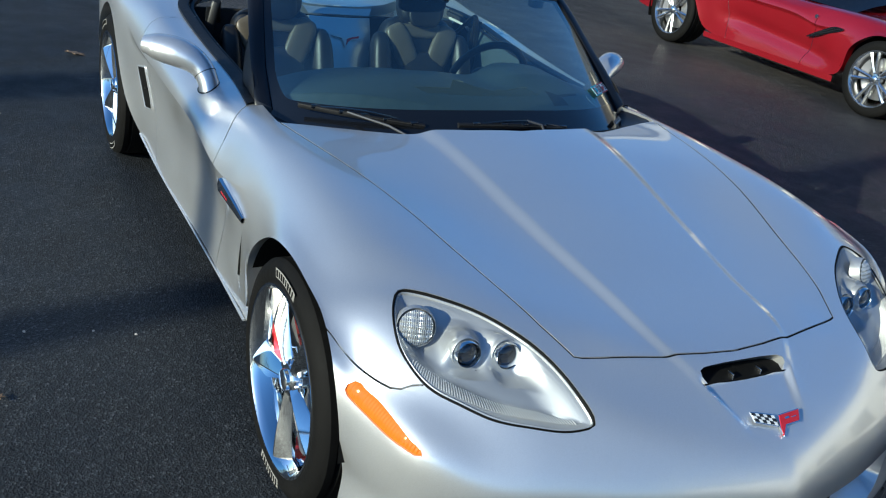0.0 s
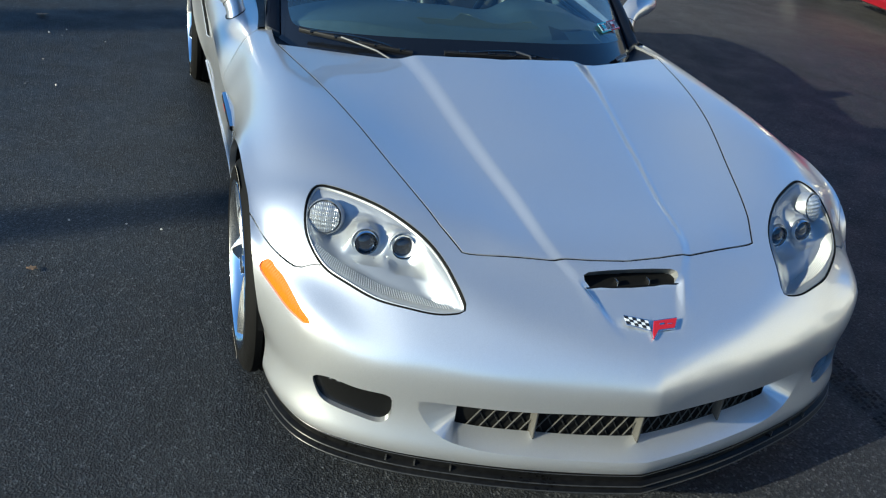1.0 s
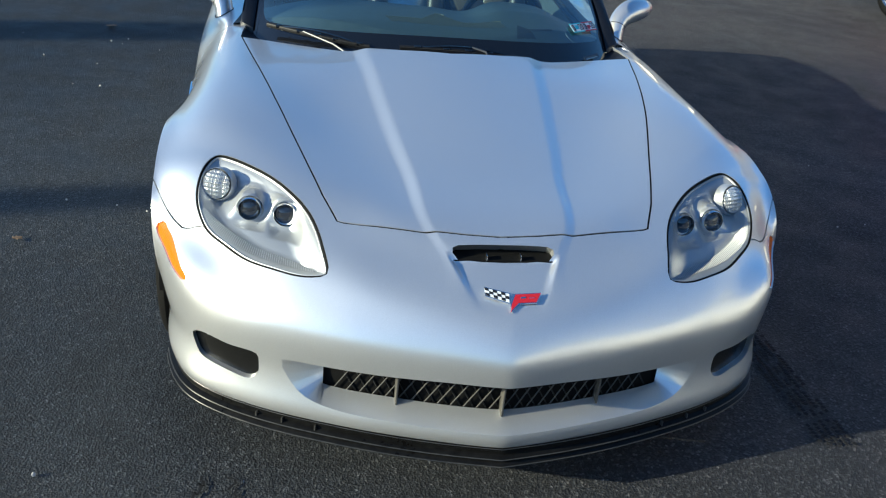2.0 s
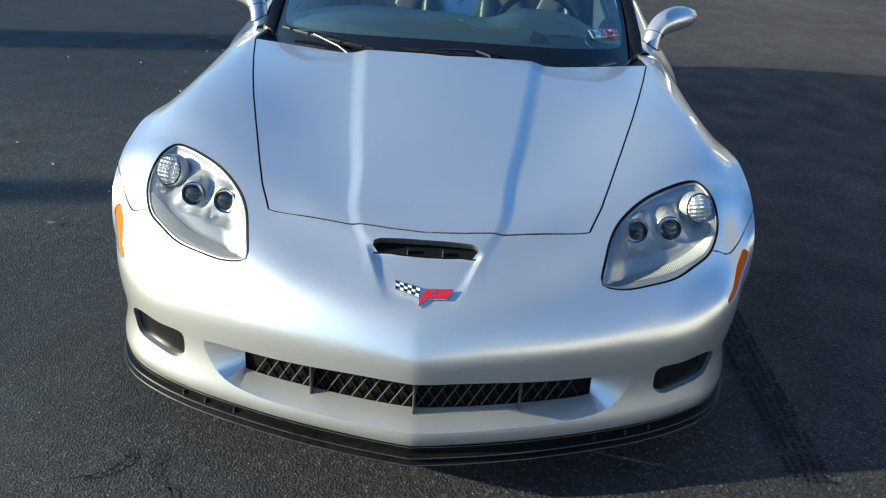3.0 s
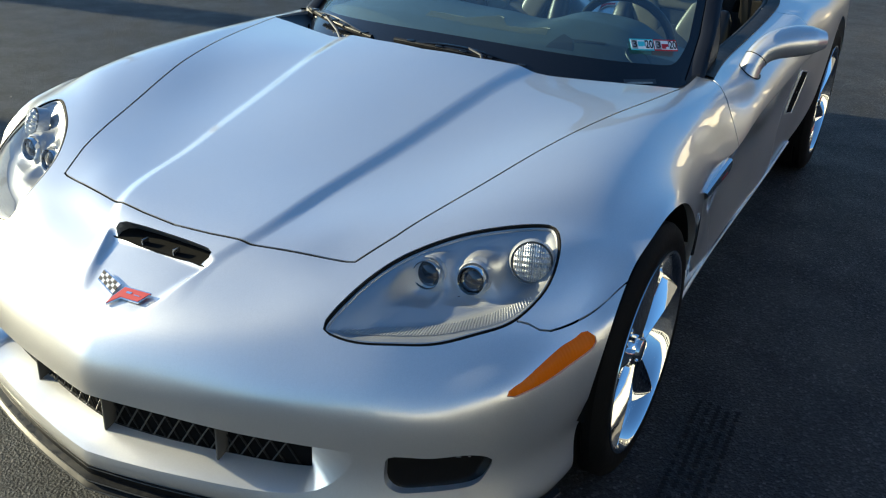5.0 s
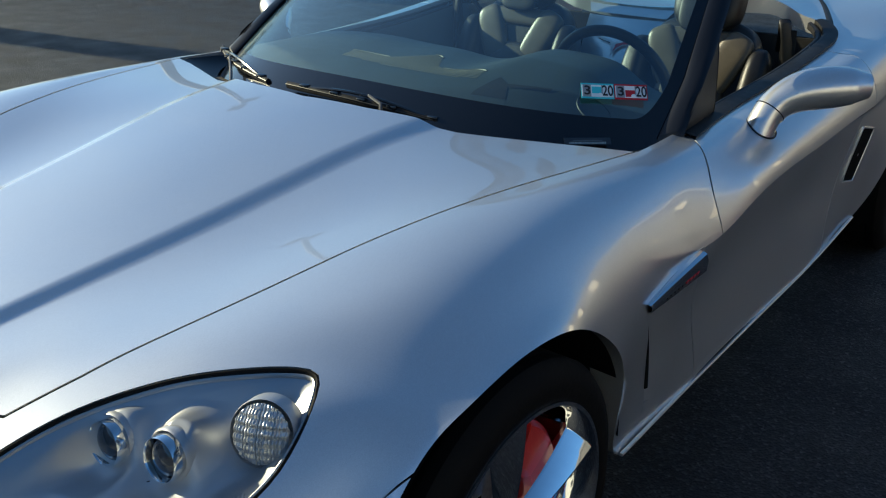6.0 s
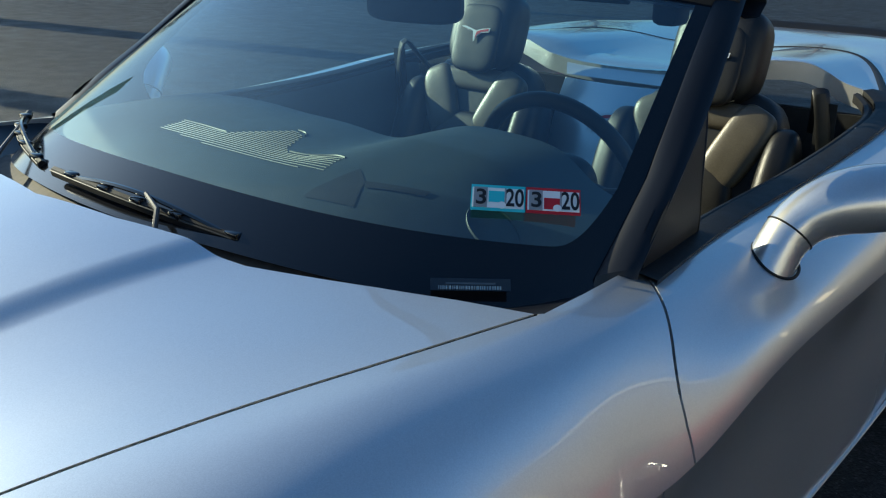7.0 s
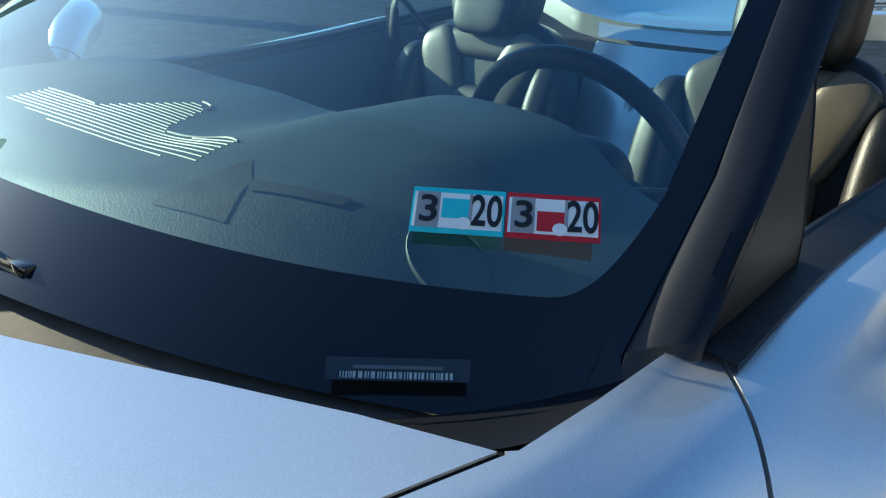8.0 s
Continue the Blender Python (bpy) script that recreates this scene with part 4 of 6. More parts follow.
def build_wheel(car, x, y, r, rim_r, width, front, twin=False):
    """Tyre, chrome five-spoke rim, disc and caliper; the outer face looks to +x, then turned for the other side."""
    for k in (-1, 1):
        hub = new("wheel")
        hub.parent = car
        hub.location = (k * (x - width / 2), y, r)
        hub.rotation_euler = (0 if front else .4, 0, 0 if k > 0 else math.pi)
        w = width / 2
        prof = [(rim_r - .012, -w + .01), (rim_r + .002, -w), (rim_r + .03, -w - .004), (r - .03, -w - .002), (r - .010, -w + .008), (r, -w + .022)]
        for g in np.linspace(-w + .05, w - .05, 4):
            prof += [(r, g - .008), (r - .007, g - .004), (r - .007, g + .004), (r, g + .008)]
        prof += [(r, w - .022), (r - .010, w - .008), (r - .03, w + .002), (rim_r + .030, w + .004), (rim_r + .012, w + .002), (rim_r + .003, w), (rim_r - .004, w - .006)]
        tyre = part("tyre", lathe(prof, 72), RUBBER, hub, "black low-profile tyre", sharp=30)
        for a0 in (radians(90), radians(270)) if k < 0 and not twin else ():
            rr = (r + rim_r) / 2 + .003
            band = [[(w + .0045, q * math.cos(a), q * math.sin(a)) for q in (rr - .013, rr + .013)] for a in a0 + np.linspace(-.25, .25, 14)]
            part("sidewall_patch", grid_mesh(band), TYRE_PRINT, tyre)
            for i in range(8):
                a = a0 + (i - 3.5) * .058
                mm = Matrix.Translation((w + .0055, rr * math.cos(a), rr * math.sin(a))) @ Matrix.Rotation(a - math.pi / 2, 4, "X")
                part("sidewall_mark", box(bmesh.new(), (.002, .008 if i % 3 else .004, .017), mm), RUBBER, tyre)
        lip = [(rim_r + .004, w - .002), (rim_r + .003, w + .003), (rim_r - .004, w + .003), (rim_r - .010, w - .004), (rim_r - .016, w - .02), (rim_r - .03, w - .06), (rim_r - .045, -w + .02), (rim_r - .02, -w)]
        rim = part("rim", lathe(lip, 72), ALLOY if twin else CHROME, hub, "silver twin-spoke wheel rim" if twin else "chrome five-spoke wheel rim")
        metal = ALLOY if twin else CHROME
        turn = .31 if twin else 0 if k > 0 else math.pi / 5
        for s in range(10 if twin else 5):
            pair = .17 * (1 if s % 2 else -1) if twin else 0
            ang = 2 * math.pi * (s // 2 if twin else s) / 5 + turn
            rows = []
            for q in np.linspace(0, 1, 9):
                rad = .040 + (rim_r - .052) * q
                half = .012 + .006 * q if twin else .021 + .037 * q**1.4
                face = w - .030 + .020 * math.sin(q * 1.5)
                deep = .040 - .006 * q
                ridge = .004 if twin else .011 - .004 * q
                lean = pair * (1.25 - .25 * q) * rad
                low = .004 if twin else .008 + .018 * q
                cross = [(-half, -deep), (-half, -low - .004), (-half * .93, -low), (-half * .05, ridge), (half * .05, ridge), (half * .93, -low), (half, -low - .004), (half, -deep)]
                rows.append([Matrix.Rotation(ang, 3, "X") @ Vector((face + d, t + lean, rad)) for t, d in cross])
            part("spoke", grid_mesh(rows, bm=bmesh.new()), metal, rim, sharp=22)
        cap = [(.001, w - .008), (.024, w - .009), (.029, w - .013), (.031, w - .022), (.044, w - .024), (.052, w - .034), (.056, w - .07)]
        part("hub_cap", lathe(cap, 40), CHROME, rim)
        for s in range(5):
            ang = 2 * math.pi * (s + .5) / 5 + turn
            mm = Matrix.Translation((w - .045, .052 * math.sin(ang), .052 * math.cos(ang))) @ Matrix.Rotation(radians(90), 4, "Y")
            part("wheel_nut", disc(bmesh.new(), .0105, .009, .020, mm, 6), CHROME, rim, smooth=False)
        dd = [(.07, w - .085), (rim_r - .065, w - .085), (rim_r - .062, w - .087), (rim_r - .062, w - .108), (.07, w - .11)]
        part("brake_disc", lathe(dd, 48), IRON, hub, "plain iron brake disc")
        cal = bmesh.new()
        rows = []
        for a in np.linspace(radians(-35), radians(35), 9):
            aa = a + (radians(25) if k > 0 else radians(155))
            rows.append([(px, pr * math.cos(aa), pr * math.sin(aa)) for px, pr in ((w - .06, rim_r - .14), (w - .05, rim_r - .13), (w - .05, rim_r - .058), (w - .06, rim_r - .048), (w - .125, rim_r - .048), (w - .13, rim_r - .14))])
        grid_mesh(rows, True, cal)
        bmesh.ops.holes_fill(cal, edges=[e for e in cal.edges if e.is_boundary])
        bmesh.ops.recalc_face_normals(cal, faces=cal.faces)
        part("brake_caliper", cal, GREY_STEEL if twin else BRAKE_RED, hub, "grey brake caliper" if twin else "red brake caliper")
        # wheel well
        well = bmesh.new()
        rows = [[(px, (r + .055) * math.cos(a), (r + .055) * math.sin(a)) for a in np.linspace(radians(2), radians(178), 28)] for px in (w - .02, -w - .1)]
        grid_mesh(rows, bm=well)
        part("wheel_well", well, BLACK_MATT, hub)
        back = disc(bmesh.new(), r + .055, r + .055, .004, Matrix.Translation((-w - .1, 0, 0)) @ Matrix.Rotation(radians(90), 4, "Y"), 40)
        bmesh.ops.bisect_plane(back, geom=list(back.verts) + list(back.edges) + list(back.faces), plane_co=(0, 0, -.12), plane_no=(0, 0, -1), clear_outer=True)
        part("wheel_well", back, BLACK_MATT, hub)


def screen(a, b):
    """A place on the windscreen: a from -1 to 1 across, b from 0 at the foot to 1 at the top."""
    xb, xt = a * .742, a * .645
    yb, yt = .56 + .35 * xb**2 + .55 * xb**4, 1.22 + .35 * xt**2
    zt = 1.185 - .10 * xt**2
    return Vector((xb + (xt - xb) * b, yb + (yt - yb) * b, .782 + (zt - .782) * b + .03 * b * (1 - b)))


def frit(a):
    """The upper edge of the black band at the foot of the screen."""
    return .165 - .085 * abs(a) ** 2 + .175 * max(0.0, (abs(a) - .885) / .07) ** 4


def foot_of_screen(a):
    """The lower edge of the glass, above the cowl."""
    return .03 - .14 * abs(a) ** 3


PILLAR_EDGE = [(.774, .918, .803), (.771, .940, .819), (.757, 1.04, .893), (.737, 1.15, .968), (.702, 1.31, 1.092), (.672, 1.42, 1.165)]


def build_windscreen(car):
    xs = np.r_[np.linspace(-.955, -.86, 24), np.linspace(-.84, .84, 43), np.linspace(.86, .955, 24)]
    clear_rows = [[screen(a, frit(a) + (.93 - frit(a)) * s) for a in xs] for s in np.linspace(0, 1, 25)]
    glass = part("windscreen", grid_mesh(clear_rows), GLASS, car, "clear raked windscreen, faintly green")
    down = Vector((0, .0, -.002))
    band = bmesh.new()
    grid_mesh([[screen(a, foot_of_screen(a) + (frit(a) - foot_of_screen(a)) * s) + down * (1 - s) for a in xs] for s in np.linspace(0, 1, 8)], bm=band)
    for k in (-1, 1):
        grid_mesh([[screen(k * (.955 + .05 * s), frit(.955) + (.99 - frit(.955)) * q) for q in np.linspace(0, 1, 20)] for s in (0, .5, 1)], bm=band, flip=k > 0)
        grid_mesh([[screen(k * (.955 + .05 * s), -.10 + (frit(.955) + .10) * q) for q in np.linspace(0, 1, 8)] for s in (0, .5, 1)], bm=band, flip=k > 0)
    grid_mesh([[screen(a, .93 + .06 * s) for a in xs] for s in (0, 1)], bm=band)
    glass.visible_shadow = False
    part("screen_band", band, BLACK_GLOSS, glass, "black ceramic band round the glass")
    # pillars and header
    out_line = curve(PILLAR_EDGE, 22)
    for k in (-1, 1):
        rows = []
        for q, (x, y, z) in zip(np.linspace(.0, 1.0, 22), out_line):
            p, e = screen(k * (.992 - .018 * max(0, 1 - q / .28)), q) + Vector((0, 0, .003)), Vector((k * x, y, z))
            along = (screen(k, q + .02) - screen(k, q - .02)).normalized()
            up = along.cross(e - p).normalized()
            up = up if up.z > 0 else -up
            way = e - p
            rows.append([p - up * .004, p + up * .0035, p + way * .06 + up * .0055, p + way * .35 + up * .0075, p + way * .62 + up * .0075, p + way * .90 + up * .0045, e, e - up * .012 - way * .08, e - up * .030 - way * .35, p - up * .030 + way * .1])
        rows.insert(0, [p + Vector((0, -.012, -.035)) for p in rows[0]])
        bm = grid_mesh(rows, True)
        bmesh.ops.holes_fill(bm, edges=[e for e in bm.edges if e.is_boundary])
        bmesh.ops.recalc_face_normals(bm, faces=bm.faces)
        part("screen_pillar", bm, PILLAR, glass, "dark windscreen pillar", sharp=34)
    bm = bmesh.new()
    prof = [(.0, .012), (.03, .016), (.075, .006), (.085, -.012), (.06, -.035), (.0, -.035), (-.03, -.028), (-.03, -.004)]
    rows = [[screen(a, 1.0) + Vector((0, u, v)) for u, v in prof] for a in np.linspace(-1.06, 1.06, 31)]
    grid_mesh(rows, True, bm)
    bmesh.ops.recalc_face_normals(bm, faces=bm.faces)
    part("screen_header", bm, PILLAR, glass, "dark header rail", sharp=30)
    for k in (-1, 1):
        bm = box(bmesh.new(), (.05, .06, .05), Matrix.Translation(screen(k * .86, .97) + Vector((0, .055, -.035))), .012)
        part("roof_latch", bm, BLACK_PLASTIC, glass)
        bm = box(bmesh.new(), (.34, .012, .10), Matrix.Translation(screen(k * .48, 1.0) + Vector((0, .07, -.03))) @ Matrix.Rotation(radians(55), 4, "X"), .005)
        part("sun_visor", bm, LEATHER, glass)


def build_cowl(car):
    """The black panel between hood and screen, the wipers and the black corners."""
    bm = bmesh.new()
    rows = []
    rear = curve(HOOD_REAR[::-1], 30)
    for x, y in rear:
        p = screen(x / .742 * .99, foot_of_screen(x / .742 * .99) + .01)
        rows.append([(x, y - .03, .745), (x, y + .012, .772), (x, (y + p.y) / 2, .758), (p.x, p.y + .01, p.z - .012)])
    grid_mesh(rows, bm=bm)
    part("cowl_panel", mirrored(bm), COWL, car, "dusty dark cowl panel")
    for name, path, brace in (
        ("wiper", [(-.175, .600, .822), (.07, .596, .818), (.316, .640, .793)], [(.165, .570, .792), (.150, .588, .826), (.098, .604, .836)]),
        ("wiper", [(-.665, .800, .828), (-.48, .690, .822), (-.285, .632, .808)], [(-.355, .560, .790), (-.42, .62, .815), (-.53, .712, .832)])):
        c = curve(path, 24)
        arm = part(name, tube(brace, [.0045, .0045, .004], 8), WIPER_ARM, car, "black wiper with a grey arm")
        part("wiper_blade", tube(c, .0075, 8, flat=1.3), BLACK_PLASTIC, arm)
        for side in (-.008, .008):
            part("wiper_strip", tube(c + (0, side, .004), .0014, 6), WIPER_EDGE, arm)
        part("wiper_frame", tube(c[4:21] + np.array((0, .004, .012)) * np.sin(np.linspace(0, math.pi, 17))[:, None] + (0, 0, .006), .004, 6), BLACK_GLOSS, arm)
        for s in (3, 8, 12, 16, 21):
            part("wiper_claw", box(bmesh.new(), (.028, .016, .012), Matrix.Translation(Vector(c[s]) + Vector((0, 0, .006))), .003), BLACK_GLOSS, arm)
    # corner trim between screen, hood and door
    tree = BVHTree.FromBMesh(hull())
    inner = curve([screen(.62, -.085), screen(.80, -.07), screen(.94, -.045), screen(1.0, -.01), (.774, .930, .800)], 18)
    outer = curve([(.47, .590), (.62, .658), (.735, .700), (.756, .735), (.760, .82), (.760, .925)], 18)
    rows = [[Vector(i), Vector(i) * .5 + drop_on(tree, *o) * .5 - Vector((0, 0, .006)), drop_on(tree, *o, -.006)] for i, o in zip(inner, outer)]
    bm = grid_mesh(rows)
    if sum(f.normal.z for f in bm.faces) < 0:
        bmesh.ops.reverse_faces(bm, faces=bm.faces)
    sides("screen_corner", bm, PILLAR, car)


def build_belts(car):
    """Black door-top seals, the black sails behind the pillars and the inner doors."""
    line = curve([(.768, .915), (.757, 1.0), (.737, 1.2), (.733, 1.5), (.735, 1.85), (.735, 2.05), (.712, 2.20), (.655, 2.288)], 40)
    tree = BVHTree.FromBMesh(hull())
    tops = [drop_on(tree, x + .004, y) for x, y in line]
    for off, wide, name, lift in ((.006, .046, "door_seal", .005), (-.030, .018, "window_slot", -.006)):
        bm = bmesh.new()
        rows = []
        for k, p in enumerate(tops):
            d = (tops[min(k + 1, 39)] - tops[max(k - 1, 0)]).normalized()
            n = Vector((-d.y, d.x, 0)).normalized()
            n = n if n.x > 0 else -n
            c = p + n * off + Vector((0, 0, lift))
            rows.append([c + n * wide / 2 + Vector((0, 0, -.012)), c + n * wide / 2, c + Vector((0, 0, .004)), c - n * wide / 2, c - n * wide / 2 + Vector((0, 0, -.02))])
        grid_mesh(rows, bm=bm)
        bmesh.ops.recalc_face_normals(bm, faces=bm.faces)
        sides(name, bm, BLACK_PLASTIC, car)
    # sail
    edge = curve([(.768, .935, .782)] + PILLAR_EDGE[1:5], 15)
    edge = edge[edge[:, 2] < .99]
    rear = curve([(.746, 1.150, .778), (.750, 1.148, .800), (.757, 1.128, .86), (.735, 1.172, .94), (.712, 1.215, edge[-1][2])], len(edge))
    bm = bmesh.new()
    for back in (0, .014):
        rows = [[Vector(e) + (Vector(r) - Vector(e)) * t - Vector((.003 + back, -.004, 0)) for t in (0, .5, 1)] for e, r in zip(edge, rear)]
        grid_mesh(rows, bm=bm, flip=back > 0)
    sides("door_sail", bm, SAIL, car, "black quarter sail behind the pillar")
    bm = tube([Vector(r) + Vector((-.006, .004, 0)) for r in rear], .0045, 6)
    sides("sail_seal", bm, BLACK_PLASTIC, car)
    # inner door
    bm = bmesh.new()
    rows = []
    for y in np.linspace(.985, 2.12, 24):
        z = drop_on(tree, .745, y).z
        arm = math.exp(-((y - 1.55) / .30) ** 2)
        rows.append([(.722, y, z - .004), (.700, y, z - .010), (.685, y, z - .05), (.690 - .0 * arm, y, z - .16), (.665 - .03 * arm, y, z - .22), (.67, y, z - .30), (.69, y, .35)])
    grid_mesh(rows, bm=bm)
    sides("door_lining", bm, DASH, car, "dark moulded door lining")


def build_mirrors(car):
    path = [(.846, 1.168, .712), (.850, 1.185, .745), (.856, 1.205, .785), (.872, 1.232, .822), (.905, 1.262, .850), (.95, 1.298, .864), (1.0, 1.336, .870), (1.03, 1.356, .872), (1.043, 1.364, .872)]
    wide = [.050, .048, .047, .051, .060, .067, .069, .064, .042]
    tall = [.042, .041, .040, .044, .051, .056, .056, .050, .034]
    c = curve(path, 40)
    ts = np.linspace(0, 1, len(wide))
    w, h = np.interp(np.linspace(0, 1, 40), ts, wide) * .94, np.interp(np.linspace(0, 1, 40), ts, tall) * .92
    rows = []
    for k, p in enumerate(c):
        d = Vector(c[min(k + 1, 39)] - c[max(k - 1, 0)]).normalized()
        back = Vector((-.25, 1, 0))
        back = (back - d * back.dot(d)).normalized()
        up = d.cross(back)
        up = up if up.z > 0 or abs(up.z) < .2 and up.x < 0 else -up
        rows.append([Vector(p) + back * w[k] * math.cos(a) * (1.0 if math.cos(a) < 0 else .75) + up * h[k] * math.sin(a) for a in np.linspace(0, 2 * math.pi, 28, endpoint=False)])
    for name, a, b, label in (("mirror_foot", 0, 13, ""), ("mirror_housing", 12, 40, "silver door mirror")):
        bm = grid_mesh(rows[a:b], True)
        bmesh.ops.holes_fill(bm, edges=[e for e in bm.edges if e.is_boundary])
        bmesh.ops.recalc_face_normals(bm, faces=bm.faces)
        sides(name, bm, SILVER, car, label)
    sides("mirror_joint", tube(rows[12] + rows[12][:1], .0016, 6), BLACK_PLASTIC, car)
    # gasket where the foot meets the door
    tree, ring = BVHTree.FromBMesh(hull()), []
    for j in range(28):
        a, b = rows[11][j], rows[0][j]
        hit = tree.ray_cast(a, (b - a).normalized(), (b - a).length)[0]
        q = hit if hit else tree.find_nearest(b)[0]
        ring.append(q + (q - Vector(c[4])).normalized() * .001)
    sides("mirror_gasket", tube(ring_curve(ring[::2], 56), .0026, 6), BLACK_PLASTIC, car)


def build_sills(car):
    """The thin bright edge along the foot of the doors."""
    line = curve([(.917, .43, .262), (.894, .80, .224), (.891, 1.4, .214), (.895, 1.85, .219), (.909, 2.17, .262)], 40)
    sides("sill_edge", tube(line, .005, 8, flat=.7), SILVER, car, "thin silver sill edge")


def build_gills(car):
    top = curve([(.930, .448, .595), (.934, .57, .612), (.938, .690, .626)], 16)
    low = curve([(.930, .456, .574), (.931, .59, .570), (.930, .728, .566)], 16)
    bm = bmesh.new()
    rows = []
    for p, q in zip(top, low):
        p, q = Vector(p), Vector(q)
        rows.append([p + Vector((-.03, 0, 0)), p, p + (q - p) * .06 + Vector((.006, 0, 0)), p + (q - p) * .42 + Vector((.0085, 0, 0)), p + (q - p) * .94 + Vector((.004, 0, 0)), q + Vector((-.002, 0, 0)), q + Vector((-.03, 0, 0))])
    grid_mesh(rows, bm=bm)
    bmesh.ops.holes_fill(bm, edges=[e for e in bm.edges if e.is_boundary])
    bmesh.ops.recalc_face_normals(bm, faces=bm.faces)
    sides("fender_gill", bm, CHROME, car, "chrome fender gill with small dark lettering bars")
    for i in range(9):
        p = top[4 + i] * .42 + low[4 + i] * .58 + (.0075, 0, 0)
        b = box(bmesh.new(), (.002, .010, .005), Matrix.Translation(p) @ Matrix.Rotation(radians(10), 4, "X"))
        sides("gill_mark", b, PRINT_RED if i > 4 else INK, car)
    bm = tube(curve([(.918, .462, .570), (.914, .500, .470), (.905, .538, .365)], 12), .007, 6)
    sides("fender_slot", bm, BLACK_MATT, car)
    # brake duct ahead of the rear wheel
    tree = BVHTree.FromBMesh(hull())
    four = np.array([(1.985, .620), (2.088, .598), (2.046, .425), (1.962, .440)])
    out = np.concatenate([a + (b - a) * np.linspace(.04, .96, 10)[:, None] for a, b in zip(four, np.roll(four, -1, 0))])
    skin = lambda y, z, off: (lambda h: Vector(((h.x if h else .93) + off, y, z)))(tree.ray_cast(Vector((2, y, z)), Vector((-1, 0, 0)))[0])  # noqa: E731
    mid = out.mean(0)
    rows = [[skin(*(mid + (q - mid) * s), off) for q in out] for s, off in ((1.0, .002), (.80, .0035), (.45, .0035), (.05, .0035))]
    bm = grid_mesh(rows, True)
    bmesh.ops.recalc_face_normals(bm, faces=bm.faces)
    sides("brake_duct", bm, BLACK_MATT, car, "black rear brake duct")
    lip = [skin(*q, .002) for q in out]
    sides("duct_lip", tube(lip + lip[:1], .0035, 8), SILVER, car)


# ---- inside of the silver car ----
def soft_block(size, m, power=3.2, n=14):
    """A cushion: a rounded box with swelling faces."""
    bm = bmesh.new()
    bmesh.ops.create_cube(bm, size=2.0)
    bmesh.ops.subdivide_edges(bm, edges=bm.edges, cuts=n, use_grid_fill=True)
    for v in bm.verts:
        c = v.co
        k = (abs(c.x) ** power + abs(c.y) ** power + abs(c.z) ** power) ** (-1 / power)
        v.co = m @ Vector((c.x * k * size[0] / 2, c.y * k * size[1] / 2, c.z * k * size[2] / 2))
    return bm


def build_seat(car, k):
    """A leather bucket seat: back, wings, pale-lit inserts, head part and cushion."""
    seat = new("seat")
    seat.parent = car
    seat.location = (k * .36, 1.92, .30)
    tagged(seat, "black leather bucket seat with an embroidered headrest")
    lean = Matrix.Rotation(radians(-17), 4, "X")
    T = Matrix.Translation
    part("backrest", soft_block((.40, .15, .62), T((0, .075, .28)) @ lean, 4.5), LEATHER, seat)
    part("back_insert", soft_block((.25, .07, .40), T((0, -.002, .24)) @ lean, 4), LEATHER_PLAIN, seat)
    for s in (-1, 1):
        part("shoulder_insert", soft_block((.115, .05, .22), T((s * .105, .055, .455)) @ lean @ Matrix.Rotation(radians(s * 24), 4, "Y"), 3.5), LEATHER_TAN, seat)
        part("back_wing", soft_block((.10, .17, .52), T((s * .205, .03, .26)) @ lean @ Matrix.Rotation(radians(s * 12), 4, "Z"), 3.2), LEATHER, seat)
        part("cushion_wing", soft_block((.10, .46, .13), T((s * .20, -.26, .03)), 3.2), LEATHER, seat)
    part("yoke_insert", soft_block((.30, .05, .07), T((0, .085, .522)) @ lean, 3.5), LEATHER_TAN, seat)
    part("headrest", soft_block((.235, .12, .235), T((0, .135, .66)) @ lean, 3.6), LEATHER, seat)
    part("headrest_panel", soft_block((.165, .03, .20), T((0, .080, .645)) @ lean, 4), LEATHER, seat)
    part("cushion", soft_block((.36, .50, .16), T((0, -.25, .0)) @ Matrix.Rotation(radians(8), 4, "X"), 4), LEATHER_PLAIN, seat)
    m = T((0, .0635, .655)) @ lean @ Matrix.Rotation(radians(90), 4, "X")
    flags(seat, m, .85)
    for s in (-1, 1):
        c = [(s * .075, .093 - .02, .565), (s * .04, .088 - .02, .556), (0, .086 - .02, .553)]
        part("seam", tube(curve(c, 10), .0014, 5), STITCH, seat)


def flags(parent, m, size):
    """A small embroidered mark: two flags as plain shapes."""
    z = [(-.062, .026), (-.030, .014), (-.008, .010), (0, -.024), (.012, -.004), (.028, .008), (.060, .012), (.062, .026), (.030, .022), (.004, .015), (-.014, .020), (-.045, .028)]
    mark = part("embroidery", flat_shape([(x * size, y * size) for x, y in z], .0015, m), WHITE, parent)
    r = [(.004, -.014), (.013, .000), (.028, .011), (.056, .015), (.057, .023), (.030, .0185), (.008, .011)]
    part("embroidered_flag", flat_shape([(x * size, y * size) for x, y in r], .0022, m), PRINT_RED, mark)
    c = [(-.050, .022), (-.030, .017), (-.012, .014), (-.010, .010), (-.030, .0155), (-.05, .0205)]
    part("embroidered_flag", flat_shape([(x * size, y * size) for x, y in c], .0022, m), INK, mark)


